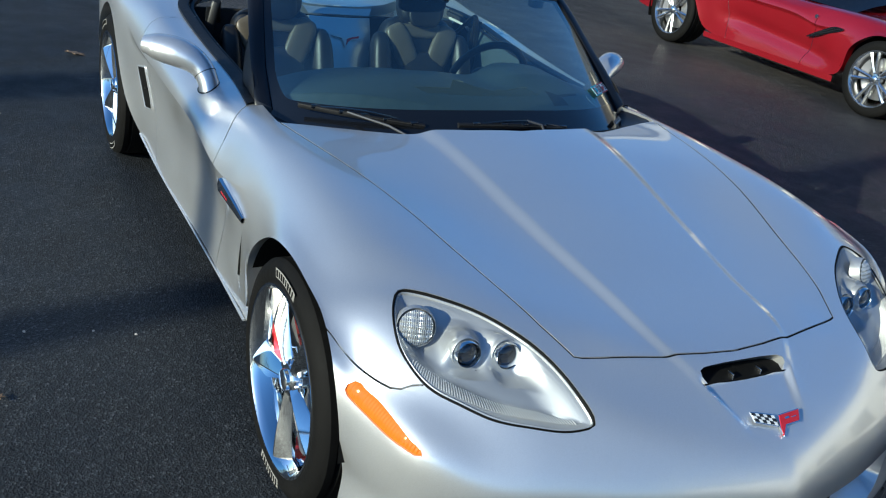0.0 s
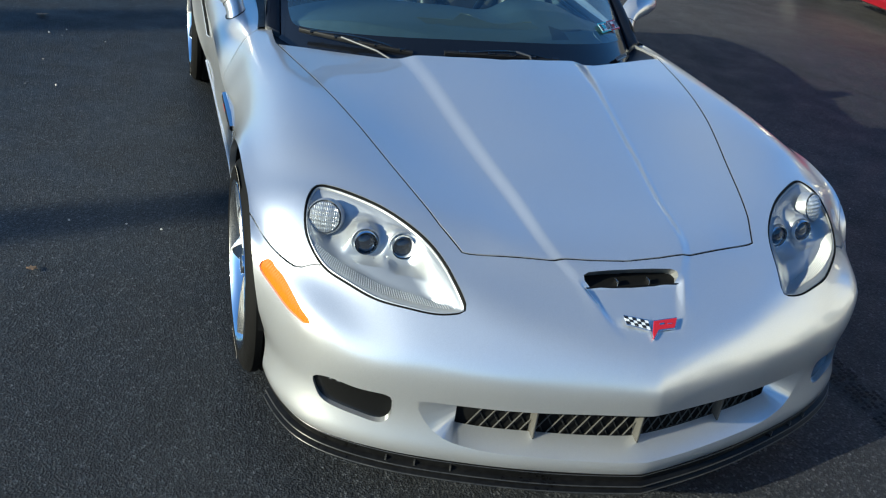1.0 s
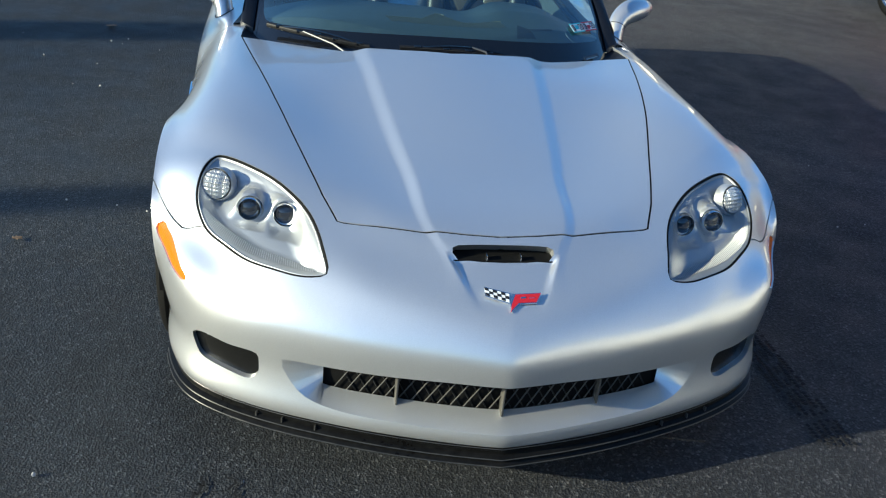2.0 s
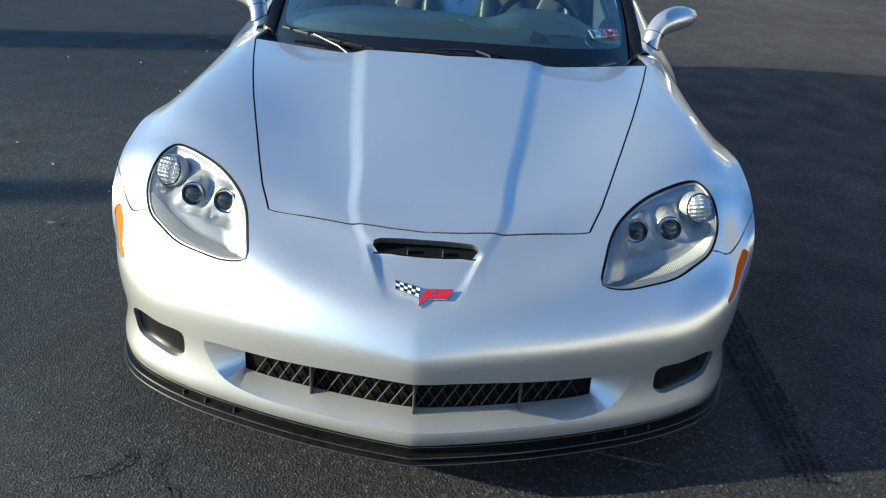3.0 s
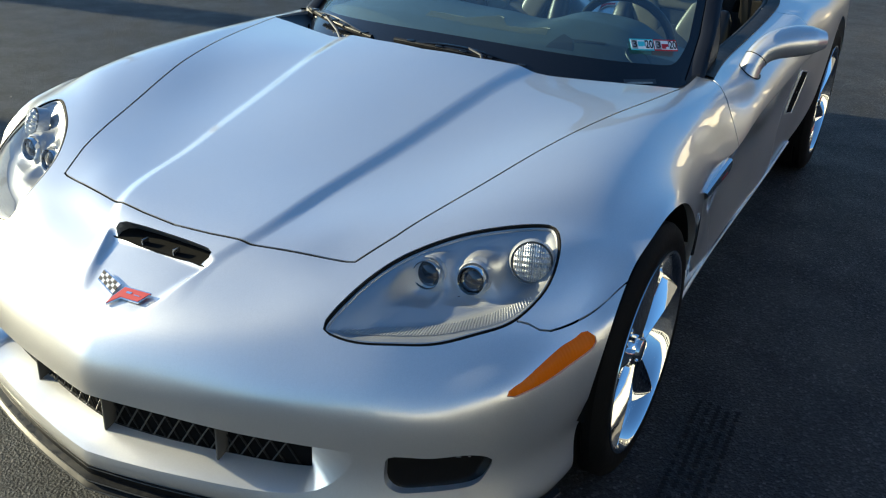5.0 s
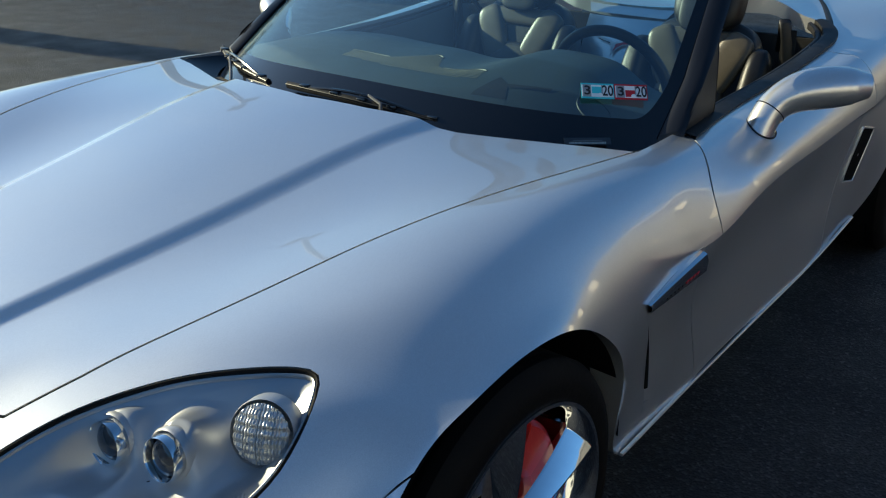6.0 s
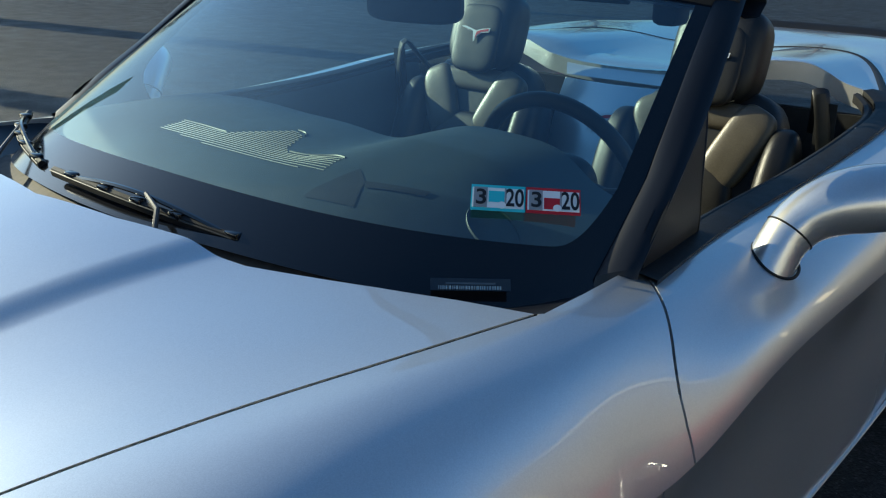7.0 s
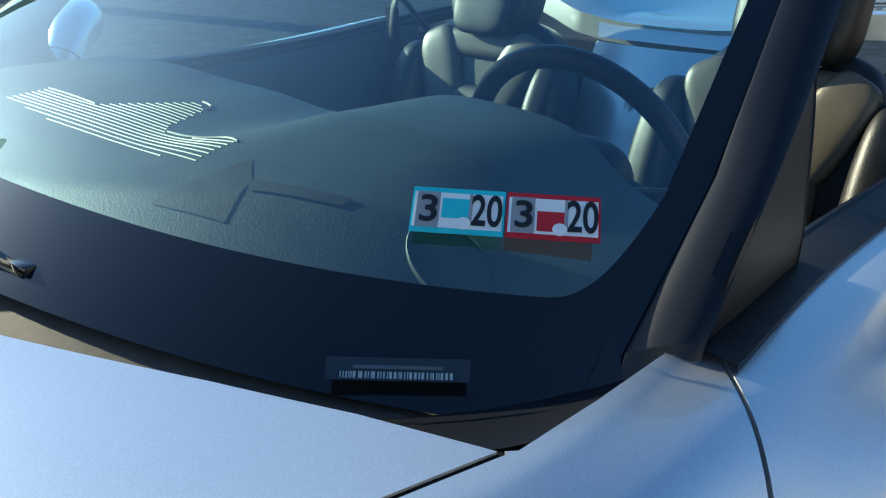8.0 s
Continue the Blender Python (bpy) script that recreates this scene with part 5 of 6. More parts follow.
def dash_top(x, y):
    """The height of the dashboard's upper skin."""
    base = .800 + .066 * math.sin(np.clip((y - .60) / .24, 0, 1) * math.pi / 2) - .030 * (abs(x) / .6) ** 4
    pod = .045 * math.exp(-((x - .37) / .17) ** 4) * np.clip((y - .78) / .22, 0, 1)
    shelf = .018 * math.exp(-((x + .38) / .22) ** 4) * np.clip((y - .80) / .25, 0, 1)
    dip = -.012 * math.exp(-((x - .13) / .10) ** 2) * np.clip((y - .80) / .25, 0, 1)
    xb = abs(x)
    foot = .56 + .35 * xb**2 + .55 * xb**4
    b = (y - foot) / (.66 + .1 * xb)
    under_glass = .782 + .40 * b - .022
    return min(base + .7 * pod + .5 * shelf + dip, under_glass)


def build_interior(car):
    bm = bmesh.new()
    xs = np.linspace(-.70, .70, 113)
    rows = []
    for s in np.linspace(0, 1, 50):
        row = []
        for x in xs:
            y0, y1 = .60 + .32 * (abs(x) / .7) ** 2.2, 1.12 + .05 * math.exp(-((x - .37) / .18) ** 4)
            y = y0 + (y1 - y0) * s
            row.append((x, y, dash_top(x, y)))
        rows.append(row)
    for drop, back in ((.012, .010), (.035, .014), (.10, .0), (.30, -.05)):
        rows.append([(p[0], p[1] + back, p[2] - drop) for p in rows[49]])
    grid_mesh(rows, bm=bm, flip=True)
    dash = part("dashboard", bm, DASH, car, "dark vinyl dashboard with a twin-cowl top")
    # defroster vent: fine pale ribs in an arrow-shaped field
    field = [(-.191, .822), (-.208, .885), (-.071, .881), (-.001, .994), (.037, .979), (.10, .882), (.133, .866), (.234, .875), (.257, .87), (.275, .811), (.19, .798), (.109, .797), (-.021, .801)]
    for y in np.arange(.803, .99, .0095):
        xs = np.linspace(-.23, .29, 261)
        inside = within(np.c_[xs, np.full(261, y)], field)
        for run in np.split(np.flatnonzero(inside), np.flatnonzero(np.diff(np.flatnonzero(inside)) > 1) + 1):
            if len(run) > 5:
                part("vent_rib", tube([(x, y, dash_top(x, y) + .0006) for x in xs[run][::4]], .0011, 5), VENT_RIB, dash)
    for line in ([(-.208, .887), (-.14, .888), (-.071, .884)], [(.12, .872), (.18, .874), (.234, .879), (.257, .872)], [(.0, .997), (.03, .990), (.040, .978)]):
        part("vent_edge", tube([(x, y, dash_top(x, y) + .0012) for x, y in curve(line, 14)], .002, 6), VENT_RIB, dash)
    # speaker and centre recess
    disc_at = lambda r, a, h: (.572 + r * math.cos(a), .856 + r * .60 * math.sin(a), dash_top(.572 + r * math.cos(a), .856 + r * .60 * math.sin(a)) + h)  # noqa: E731
    round_ = np.linspace(0, 2 * math.pi, 40, endpoint=False)
    sp = grid_mesh([[disc_at(r, a, h) for a in round_] for r, h in ((.043, .0008), (.036, .0022), (.026, .0030), (.014, .0034), (.001, .0034))], True)
    part("dash_speaker", sp, DASH, dash)
    sp = grid_mesh([[disc_at(r, a, h) for a in round_] for r, h in ((.0450, -.003), (.0445, .003), (.0435, .0040), (.0425, .001))], True)
    bmesh.ops.recalc_face_normals(sp, faces=sp.faces)
    part("speaker_rim", sp, DASH, dash)
    # well of the head-up display: its depth shaded in by two flat dark patches
    def patch(a, b, c, d, lift):
        a, b, c, d = (np.array(q) for q in (a, b, c, d))
        at = [[(a + (b - a) * u) * (1 - v) + (d + (c - d) * u) * v for u in np.linspace(0, 1, 9)] for v in np.linspace(0, 1, 9)]
        bm = grid_mesh([[(x, y, dash_top(x, y) + lift) for x, y in row] for row in at])
        bmesh.ops.recalc_face_normals(bm, faces=bm.faces)
        if sum(f.normal.z for f in bm.faces) < 0:
            bmesh.ops.reverse_faces(bm, faces=bm.faces)
        return bm
    part("display_well_shade", patch((.300, .742), (.384, .765), (.362, .812), (.318, .845), .0010), DASH_SHADED, dash, "flat dark patch shading the side of the display well")
    part("display_far_shade", patch((.374, .799), (.462, .834), (.466, .846), (.357, .814), .0014), DASH_SHADED, dash)
    # steering wheel
    wheel = new("steering_wheel")
    wheel.parent = car
    wheel.matrix_world = Matrix.Translation((.365, 1.35, .77)) @ Matrix.Rotation(radians(20), 4, "X")
    tagged(wheel, "black leather steering wheel")
    ring = [Vector((.178 * math.cos(a), 0, .178 * math.sin(a))) for a in np.linspace(0, 2 * math.pi, 64, endpoint=False)]
    rows = []
    for k, p in enumerate(ring):
        r = p.normalized()
        rows.append([p + (r * math.cos(b) + Vector((0, 1, 0)) * math.sin(b)) * .0155 for b in np.linspace(0, 2 * math.pi, 12, endpoint=False)])
    bm = grid_mesh(rows + rows[:1], True)
    bmesh.ops.remove_doubles(bm, verts=bm.verts, dist=1e-5)
    bmesh.ops.recalc_face_normals(bm, faces=bm.faces)
    part("wheel_ring", bm, LEATHER, wheel)
    part("airbag_pad", soft_block((.16, .07, .13), Matrix.Translation((0, .0, -.005)), 3), LEATHER, wheel)
    for a in (-8, 188, 270):
        d = Vector((math.cos(radians(a)), 0, math.sin(radians(a))))
        part("wheel_spoke", tube([d * .05, d * .11, d * .172], [.022, .017, .014], 10), BLACK_PLASTIC, wheel)
    part("steering_column", tube([(0, -.03, 0), (0, -.25, -.02)], [.05, .06], 16), BLACK_PLASTIC, wheel)
    part("column_stalk", tube([(.03, -.05, .02), (.13, -.05, .035), (.17, -.045, .04)], .007, 8), BLACK_PLASTIC, wheel)
    for k in (-1, 1):
        build_seat(car, k)
    # waterfall panel between the seats and the bulkhead behind them
    bm = bmesh.new()
    side_line = curve([(1.84, .42), (1.97, .52), (2.06, .66), (2.12, .78), (2.165, .84)], 20)
    rows = [[(x * (.105 + .05 * s), y - .02 * (1 - x * x) , z) for x in np.linspace(-1, 1, 15)] for s, (y, z) in zip(np.linspace(0, 1, 20), side_line)]
    rows = [[(r[0][0], r[0][1] + .06, r[0][2] - .02)] + r + [(r[-1][0], r[-1][1] + .06, r[-1][2] - .02)] for r in rows]
    grid_mesh(rows, bm=bm)
    water = part("waterfall_panel", bm, SILVER, car, "silver panel between the seats")
    m = Matrix.Translation((0, 2.067, .742)) @ Matrix.Rotation(radians(63), 4, "X")
    flags(water, m, 1.3)
    bm = bmesh.new()
    side_line = curve([(2.17, .848), (2.19, .868), (2.25, .888), (2.36, .893)], 12)
    rows = [[(x * (.155 + .10 * s), y, z + .010 * abs(x) ** 3 * s) for x in np.linspace(-1, 1, 15)] for s, (y, z) in zip(np.linspace(0, 1, 12), side_line)]
    grid_mesh(rows, bm=bm)
    part("deck_tongue", bm, SILVER, car)
    bm = bmesh.new()
    box(bm, (1.36, .03, .52), Matrix.Translation((0, 2.30, .56)))
    part("bulkhead", bm, CARPET, car)
    box(bm := bmesh.new(), (1.5, 1.9, .03), Matrix.Translation((0, 1.45, .20)))
    part("floor_pan", bm, CARPET, car)
    bm = soft_block((.22, .95, .30), Matrix.Translation((0, 1.45, .40)), 6)
    part("centre_console", bm, DASH, car)
    part("firewall", box(bmesh.new(), (1.44, .03, .55), Matrix.Translation((0, .62, .47))), BLACK_MATT, car)
    # belts
    for k in (-1, 1):
        bm = tube(curve([(k * .60, 2.10, .80), (k * .625, 2.02, .885), (k * .635, 1.985, .915), (k * .65, 1.98, .86), (k * .67, 2.0, .70)], 20), [.018] * 20, 10, flat=.35)
        part("belt_guide", bm, LEATHER, car)
        part("seat_belt", box(bmesh.new(), (.046, .003, .34), Matrix.Translation((k * .655, 2.0, .72)) @ Matrix.Rotation(radians(6), 4, "X")), CARPET, car)
    # mirror on the screen
    mir = part("rear_view_mirror", soft_block((.225, .045, .075), Matrix.Translation((0, 1.32, 1.085)) @ Matrix.Rotation(radians(12), 4, "Z"), 4), BLACK_PLASTIC, car)
    part("mirror_stem", tube([(0, 1.30, 1.10), (0, 1.25, 1.13), screen(0, .86)], .010, 8), BLACK_PLASTIC, mir)


def build_tail(car):
    """The thin dark lip along the tail and the seams of the deck lid."""
    tree = BVHTree.FromBMesh(hull())
    rows = []
    for x in np.linspace(-.62, .62, 31):
        y = 3.47 - .10 * (abs(x) / .62) ** 2
        z, front = drop_on(tree, abs(x) + .002, y - .01).z, drop_on(tree, abs(x) + .002, y - .045).z
        top = z + .022 * (1 - (abs(x) / .64) ** 6)
        rows.append([(x, y - .045, front - .003), (x, y - .012, top - .004), (x, y + .004, top), (x, y + .010, top - .006), (x, y + .004, z - .06)])
    part("tail_lip", grid_mesh(rows, flip=True), BLACK_PLASTIC, car, "dark lip along the tail", sharp=40)
    # seal round the folded-roof lid
    half = curve([(.735, 2.06), (.705, 2.25), (.655, 2.40), (.605, 2.53), (.545, 2.65), (.46, 2.74), (.34, 2.78), (.18, 2.785), (.0, 2.78)], 40)
    line = np.concatenate([half, half[::-1][1:] * (-1, 1)])
    pts = [Vector((x, y, drop_on(tree, abs(x) + .002, y).z + .001)) for x, y in line]
    size = [float(.003 + .010 * max(0, (abs(x) - .35) / .39)) for x, y in line]
    part("lid_seal", tube(pts, size, 8, flat=.4), BLACK_PLASTIC, car, "black seal round the roof lid")


def text_mesh(body, size, m, name, mat, parent):
    """Characters in the built-in font as a thin plate."""
    c = bpy.data.curves.new(name, "FONT")
    c.body, c.size, c.extrude, c.align_x, c.align_y = body, size, .0001, "CENTER", "CENTER"
    c.offset = size * .018
    tmp = new("tmp", c)
    me = bpy.data.meshes.new_from_object(tmp)
    bpy.data.objects.remove(tmp)
    me.materials.clear()
    me.materials.append(mat)
    ob = new(name, me)
    ob.parent = parent
    ob.matrix_world = m
    return ob


def build_stickers(car):
    """Two inspection stickers inside the lower corner of the screen, and the number plate at its foot."""
    u = (screen(.86, .255) - screen(.74, .255)).normalized()
    v = screen(.80, .32) - screen(.80, .22)
    v = (v - u * v.dot(u)).normalized()
    w = u.cross(v)
    base = Matrix((u, v, w)).transposed().to_4x4()
    centre = Vector((.606, .884, .8755)) - w * .002
    # the numbers stand upright as seen from outside
    for k, (edge, label) in enumerate(((TEAL, "teal inspection sticker marked 3 and 20 on the windscreen"), (PRINT_RED, "red inspection sticker marked 3 and 20 on the windscreen"))):
        m = Matrix.Translation(centre + u * (k - .5) * .0775) @ base
        T = Matrix.Translation
        plate = part("inspection_sticker", box(bmesh.new(), (.0760, .0440, .0006), m), edge, car, label, smooth=False)
        part("sticker_field", box(bmesh.new(), (.0725, .0340, .0006), m @ T((0, 0, .0005))), WHITE, plate, smooth=False)
        part("sticker_month", box(bmesh.new(), (.0190, .0345, .0006), m @ T((-.0245, .0, .0010))), PRINT_GREY, plate, smooth=False)
        part("sticker_patch", box(bmesh.new(), (.0220, .0190, .0006), m @ T((-.002, -.005 if k else .002, .0010))), edge, plate, smooth=False)
        part("sticker_patch", disc(bmesh.new(), .0060, .0060, .0004, m @ T((.0055, -.0125, .0014)), 20), WHITE, plate, smooth=False)
        part("serial_bar", box(bmesh.new(), (.0028, .027, .0004), m @ T((.0105, .003, .0013))), PRINT_GREY, plate, smooth=False)
        text_mesh("20", .0420, m @ T((.0235, -.0005, .0016)) @ Matrix.Diagonal((.62, 1, 1, 1)), "sticker_year", INK, plate)
        text_mesh("3", .0360, m @ T((-.0235, -.001, .0020)), "sticker_number", INK, plate)
    m0 = screen(.82, .045)
    uu = (screen(.88, .045) - screen(.76, .045)).normalized()
    vv = screen(.82, .09) - screen(.82, .0)
    vv = (vv - uu * vv.dot(uu)).normalized()
    b = Matrix((uu, vv, uu.cross(vv))).transposed().to_4x4()
    m = Matrix.Translation(Vector((.612, .757, .7945)) - vv * .011) @ b
    plate = part("number_plate", box(bmesh.new(), (.106, .018, .001), m), PLATE_DARK, car, "small plate with bars at the foot of the screen", smooth=False)
    part("plate_bar", box(bmesh.new(), (.066, .0028, .0006), m @ Matrix.Translation((0, .0012, .0008))), PLATE_INK, plate, smooth=False)
    rnd = random.Random(4)
    x = -.042
    while x < .042:
        wd = rnd.choice((.0008, .0012, .002))
        part("plate_bar", box(bmesh.new(), (wd, .0052, .0006), m @ Matrix.Translation((x, -.005, .0008))), PLATE_PALE, plate, smooth=False)
        x += wd + rnd.choice((.0008, .0014))


# ---- the red car on the other row ----
def build_red_car():
    red = thing("sports_car", "red sports car with silver twin-spoke wheels parked on the next row", "car")
    bm = hull()
    cock = np.concatenate([[(-.05, .50)], COCKPIT, [(-.05, 2.20)]])
    knife(bm, cock, PLAN, lambda m: m[:, 2] > .65)
    roof = take_out(bm, inner_faces(bm, cock, PLAN, lambda m: m[:, 2] > .65))
    flank = lambda m: m[:, 0] > .70  # noqa: E731
    for line in (DOOR_FRONT, DOOR_REAR):
        gap = strip(curve(line, 18), .005)
        knife(bm, gap, SIDE, flank)
        bmesh.ops.delete(bm, geom=inner_faces(bm, gap, SIDE, flank), context="FACES")
    # a hollow runs up the door from behind the front wheel
    for v in bm.verts:
        if v.co.x > .8:
            s = np.clip((v.co.y - .55) / 1.3, 0, 1)
            mid = .36 + .10 * s
            v.co.x -= .034 * math.exp(-((v.co.z - mid) / .06) ** 2) * np.clip((v.co.y - .45) / .2, 0, 1) * np.clip((2.1 - v.co.y) / .4, 0, 1)
    door_loop = np.concatenate([[(.95, .90), (.947, .79), (.895, .782), (.838, .744)], curve(DOOR_FRONT, 18), curve(DOOR_REAR, 18)[::-1]])
    door = take_out(bm, inner_faces(bm, door_loop, SIDE, flank))
    part("body", mirrored(bm), RED, red)
    sides("door", door, RED, red)
    roof.free()
    bm = bmesh.new()
    rows = [[(x * k, y, .80 + .36 * (1 - k * k) * math.sin(math.pi * np.clip((y - .45) / 2.0, 0, 1)) ** .6 * .9) for k in np.linspace(0, 1, 9)] for x, y in curve([(.70, .56), (.74, .8), (.735, 1.2), (.73, 1.6), (.72, 2.0), (.62, 2.25)], 20)]
    grid_mesh(rows, bm=bm, flip=True)
    part("glasshouse", mirrored(bm), BLACK_GLOSS, red, "dark cabin glass")
    vent = [(.46, .655), (.55, .660), (.66, .615), (.78, .548), (.84, .505), (.74, .530), (.60, .590)]
    bm = bmesh.new()
    rows = [[Vector((x, y, z)) for y, z in ring_curve(vent, 36)] for x in (.938, .90)]
    grid_mesh(rows, True, bm)
    bm.faces.new(list(bm.verts)[:36][::-1])
    sides("fender_vent", bm, BLACK_GLOSS, red, "black slanted fender vent")
    for y0, y1, z0, z1 in ((.50, .70, .650, .560), (.56, .78, .645, .535)):
        sides("vent_blade", tube([(.941, y0, z0), (.941, y1, z1)], .006, 6), BLACK_PLASTIC, red)
    bm = bmesh.new()
    grid_mesh([[(.90, y, .235), (.895, y, .18), (.80, y, .15)] for y in np.linspace(.45, 2.2, 8)], bm=bm)
    sides("sill", bm, RED, red)
    sides("side_badge", disc(bmesh.new(), .018, .018, .004, Matrix.Translation((.925, .80, .70)) @ Matrix.Rotation(radians(90), 4, "Y"), 20), CHROME, red)
    build_wheel(red, .948, 0, .330, .245, .25, True, twin=True)
    build_wheel(red, .965, 2.71, .345, .258, .29, False, twin=True)
    red.location = (6.40, 3.24, 0)
    return red


# ---- what stands round the lot, out of sight but for its reflections and shadows ----
def build_street_lamp(at, turn=0.0):
    lamp = thing("street_lamp", "tall dark twin-headed lot lamp on a concrete foot", "street lamp", at, "lamps of the lot")
    part("foot", lathe([(.001, .75), (.30, .75), (.32, .72), (.33, 0), (.001, 0)], 24, m=Matrix.Rotation(radians(-90), 4, "Y")), CONCRETE, lamp)
    part("pole", tube([(0, 0, .7), (0, 0, 4), (0, 0, 8.6)], [.16, .14, .10], 16), DARK_STEEL, lamp)
    c, s = math.cos(turn), math.sin(turn)
    for k in (-1, 1):
        part("arm", tube([(0, 0, 8.5), (k * c * .5, k * s * .5, 8.6)], .05, 10), DARK_STEEL, lamp)
        head = box(bmesh.new(), (.75, .45, .22), Matrix.Translation((k * c * .85, k * s * .85, 8.6)) @ Matrix.Rotation(turn, 4, "Z"), .05)
        part("head", head, DARK_STEEL, lamp)
    return lamp


def build_pole(at, r, tall):
    post = thing("shadow_pole", "thick unseen pole added to cast a shadow band on the lot", "pole", at, "poles of the lot")
    part("pole", tube([(0, 0, 0), (0, 0, tall * .5), (0, 0, tall)], [r, r * .95, r * .85], 14), BARK, post)
    return post


def build_hall(at, turn, wall, label):
    """A long sales hall: brown cladding, added glint panels above the windows, flat roof."""
    hall = thing("unseen_hall", label, "building", at)
    part("wall", box(bmesh.new(), (64, 12, 7.6), Matrix.Translation((0, 6, 3.8))), wall, hall, smooth=False)
    part("roof", box(bmesh.new(), (64.6, 12.6, .5), Matrix.Translation((0, 6, 7.85)), .05), GREY_STEEL, hall)
    rnd = random.Random(7)
    for k in range(16):
        x = -29 + k * 3.8
        w = part("window", box(bmesh.new(), (2.3, .12, 2.3), Matrix.Translation((x, -.03, 1.7))), BLACK_GLOSS, hall, smooth=False)
        part("frame", box(bmesh.new(), (2.5, .10, .1), Matrix.Translation((x, -.06, 2.9))), GREY_STEEL, w)
        # an added panel, aimed to throw the low sun onto the car's flank
        if wall is BROWN_WALL and (k % 2 == 0 or rnd.random() < .2):
            here = Vector((x + rnd.uniform(-1.2, 1.2), -.45, rnd.uniform(4.2, 5.2)))
            spin = Matrix.Rotation(turn, 3, "Z")
            to_lot = (Vector((.9, .6, .7)) - (Vector(at) + spin @ here)).normalized()
            face = spin.inverted() @ (to_lot + SUN_TO).normalized()
            m = Matrix.Translation(here) @ (-face).to_track_quat("Y", "Z").to_matrix().to_4x4()
            part("glint_panel", box(bmesh.new(), (.6 + .5 * rnd.random(), .05, 2.0 + 1.6 * rnd.random()), m), PALE_PANEL, hall, "tilted reflector panel added for sun glints", smooth=False)
    hall.rotation_euler = (0, 0, turn)
    return hall


def build_tree(at, tall, seed):
    rnd = random.Random(seed)
    tree = thing("tree", "bare-branched autumn tree with thin brown leaves", "tree", at, "trees along the lot")
    bm = bmesh.new()
    tube([(0, 0, 0), (.1, .05, tall * .3), (0, .1, tall * .6), (.1, 0, tall * .92)], [.24, .17, .10, .03], 9, bm)
    tips = []
    for k in range(16):
        h, a = tall * rnd.uniform(.28, .85), rnd.uniform(0, 6.28)
        reach = tall * .30 * (1.15 - h / tall)
        p = [Vector((0, 0, h)), Vector((math.cos(a) * reach * .5, math.sin(a) * reach * .5, h + reach * .35)), Vector((math.cos(a) * reach, math.sin(a) * reach, h + reach * .8))]
        tube(p, [.06, .04, .012], 6, bm)
        tips += p[1:]
    part("trunk", bm, BARK, tree)
    bm = bmesh.new()
    for t in tips:
        for _ in range(46):
            c = t + Vector((rnd.gauss(0, .5), rnd.gauss(0, .5), rnd.gauss(0, .45)))
            m = Euler((rnd.uniform(0, 6), rnd.uniform(0, 6), rnd.uniform(0, 6))).to_matrix()
            q = [bm.verts.new(c + m @ Vector(v)) for v in ((-.09, 0, 0), (0, -.05, .01), (.09, 0, 0), (0, .05, .01))]
            bm.faces.new(q)
    part("crown", bm, LEAVES, tree, smooth=False)
    return tree


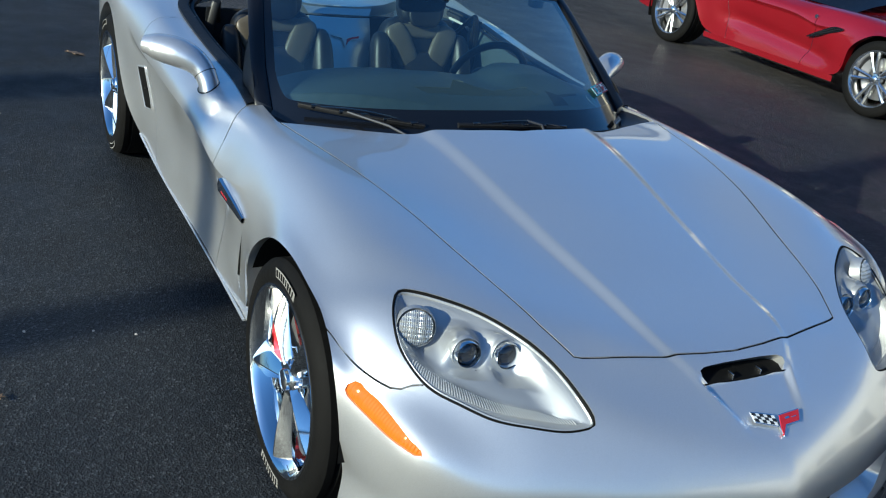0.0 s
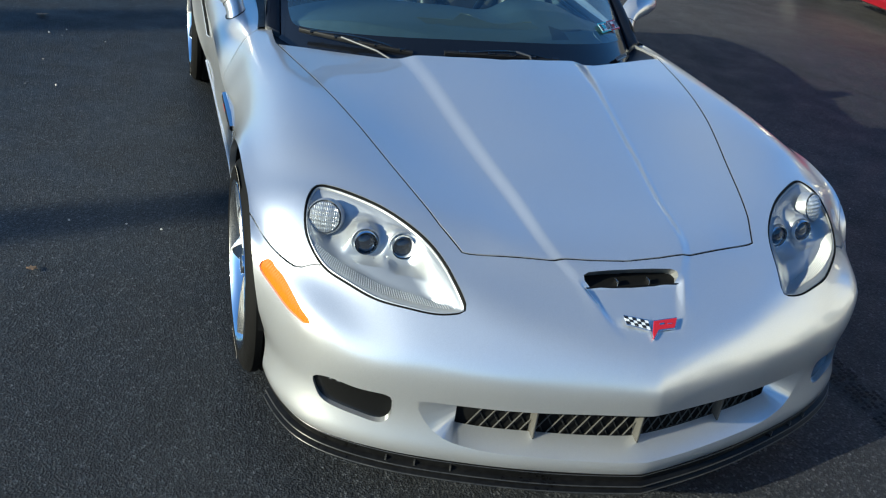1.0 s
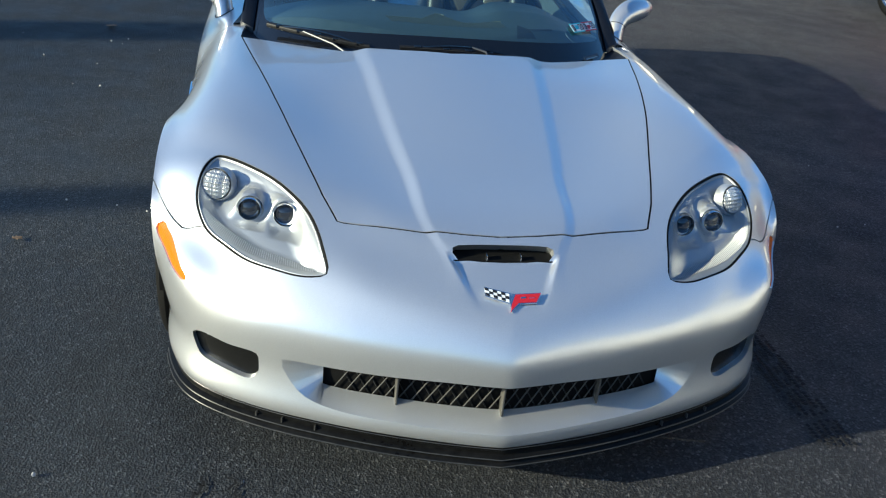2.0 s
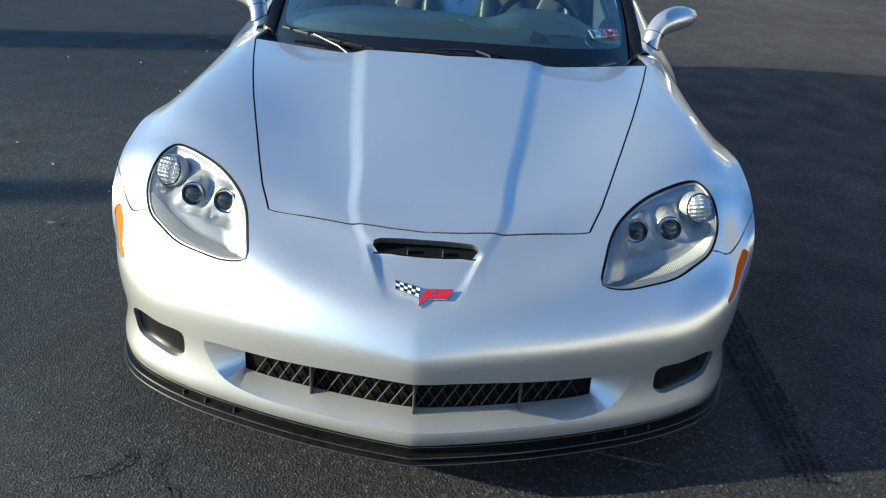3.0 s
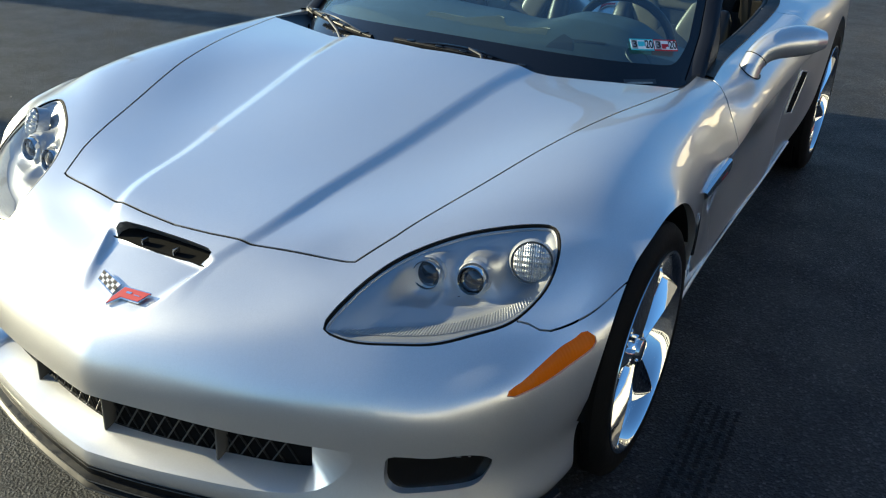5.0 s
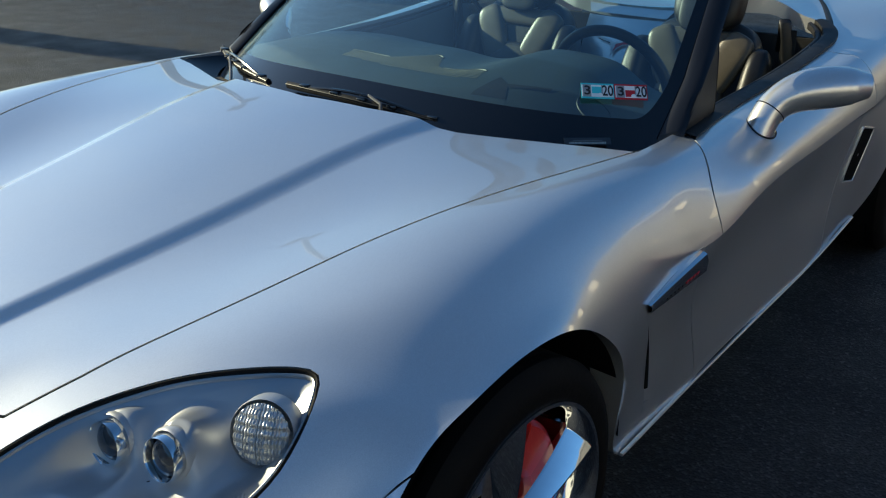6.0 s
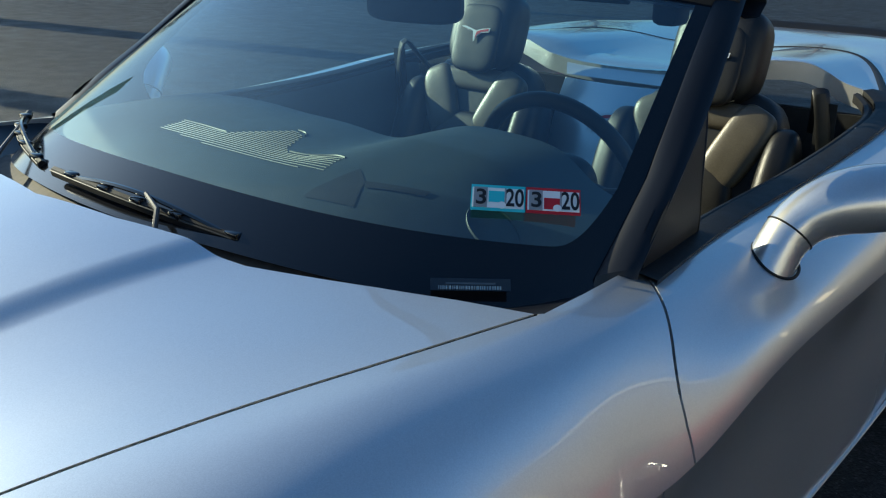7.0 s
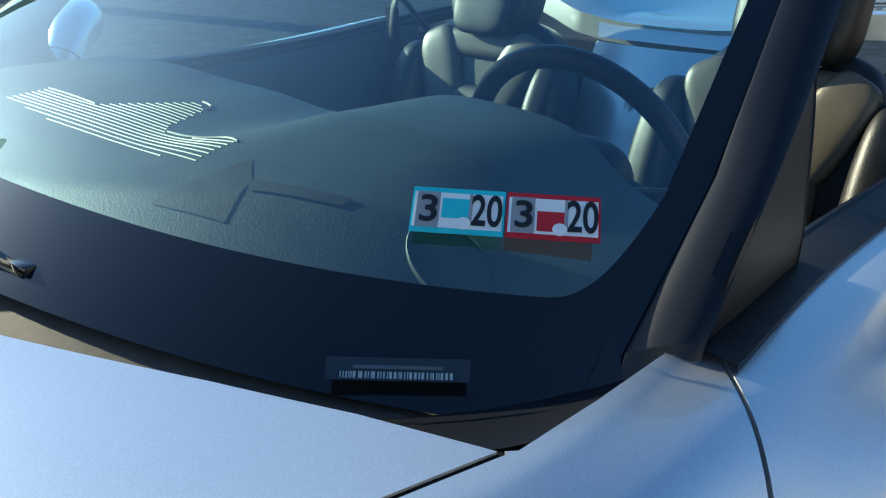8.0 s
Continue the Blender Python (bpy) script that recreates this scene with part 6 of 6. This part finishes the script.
def build_litter():
    """Dry leaves and pebbles on the asphalt, and tyre prints."""
    for x, y, a, s in ((-.915, 4.565, .4, .075), (-1.82, 3.78, 1.9, .045), (-1.60, .558, .9, .022)):
        pts = []
        for k in range(14):
            r = s * (1.0 if k % 2 == 0 else .52) * (1 + .3 * math.cos(k * .45))
            pts.append((r * math.cos(k * math.pi / 7), .8 * r * math.sin(k * math.pi / 7)))
        m = Matrix.Translation((x, y, .012)) @ Matrix.Rotation(a, 4, "Z") @ Matrix.Rotation(.18, 4, "Y")
        ob = part("dry_leaf", flat_shape(pts, .003, m), DRY_LEAF, smooth=False)
        tagged(ob, "small curled dry brown leaf on the asphalt", "leaf", "dry leaves")
    # prints of a tyre: rows of short dark bars
    rnd = random.Random(9)
    bm = bmesh.new()
    for k in range(58):
        y = .35 - k * .0185
        x = 1.055 - .035 * y
        for j in range(5):
            if rnd.random() < .75:
                box(bm, (.012, .013, .0012), Matrix.Translation((x + j * .027, y + .004 * (j % 2), .0062)) @ Matrix.Rotation(.5, 4, "Z"))
    tagged(part("tyre_print", bm, TYRE_MARK, smooth=False), "faint dark tyre print on the asphalt", "tyre print", kind="stuff")
    # thin cracks in the asphalt
    for seed, p in ((1, [(-.60, -1.02), (-.63, -.93), (-.69, -.87), (-.70, -.80)]), (2, [(-.88, -.92), (-.80, -.88), (-.78, -.80)]), (5, [(2.9, 4.4), (3.4, 3.5), (3.75, 2.6), (3.9, 1.9)])):
        r = random.Random(seed)
        line = [(x + r.uniform(-.012, .012), y + r.uniform(-.012, .012)) for x, y in curve(p, 26)]
        bm = bmesh.new()
        grid_mesh([[(x - .0022 * (1 + r.random()), y, .0062), (x + .0022 * (1 + r.random()), y, .0062)] for x, y in line], bm=bm)
        tagged(part("crack", bm, TYRE_MARK, smooth=False), "thin dark crack in the worn asphalt", "crack", "cracks in the asphalt")
    rnd = random.Random(3)
    for _ in range(46):
        x, y = rnd.choice((rnd.uniform(-3.2, -1.05), rnd.uniform(-3.2, -1.05), rnd.uniform(1.2, 3.4))), rnd.uniform(-1.6, 3.6)
        r = rnd.uniform(.003, .007)
        bm = bmesh.new()
        bmesh.ops.create_icosphere(bm, subdivisions=1, radius=r)
        for v in bm.verts:
            v.co *= rnd.uniform(.7, 1.2)
            v.co += Vector((x, y, r * .6 + .002))
        tagged(part("pebble", bm, PEBBLE), "tiny pale pebble lying on the asphalt", "pebble", "pebbles on the lot")


car = thing("sports_car", "silver two-seat convertible sports car with chrome wheels, roof down", "car")
lamp_piece, marker_piece, slot_piece, grille_piece, fog_piece = build_car_body(car, SILVER)
grille_piece.free()
build_headlamps(car, lamp_piece)
build_nose(car, marker_piece, slot_piece, fog_piece)
build_emblem(car)
build_wheel(car, .948, 0, .325, .256, .275, True)
build_wheel(car, .965, 2.685, .340, .257, .325, False)
build_windscreen(car)
build_cowl(car)
build_belts(car)
build_mirrors(car)
build_gills(car)
build_sills(car)
build_interior(car)
build_tail(car)
build_stickers(car)

# ---- the rest of the lot ----
build_red_car()
build_street_lamp((-16.3, 11.9, 0), 2.2)
# this lamp and both poles are unseen, added for their shadow bands
build_street_lamp((-15.0, -1.75, 0), 1.5)
build_pole((-15, 1.05, 0), .28, 5.0)
build_pole((-15, 4.8, 0), .32, 5.0)
build_hall((20, 19, 0), radians(-55), BROWN_WALL, "low brown hall out of view with added glint panels and dark windows")
# unseen pale hall, added to send light onto the bumper's shaded side
build_hall((18, -31, 0), radians(-92), PALE_WALL, "low pale hall with dark windows, unseen, added to brighten the bumper")
first = build_tree((-34, 19, 0), 6.4, 11)
second = build_tree((-30, 26, 0), 5.4, 12)
rnd = random.Random(5)
for k in range(16):
    a = radians(100 + k * 6.5) if k < 8 else radians(-40 - k * 9)
    far = rnd.uniform(36, 48)
    copy_thing(first if k % 2 else second, pose(far * math.cos(a), far * math.sin(a), 0, 0, 0, rnd.uniform(0, 360)))
build_litter()
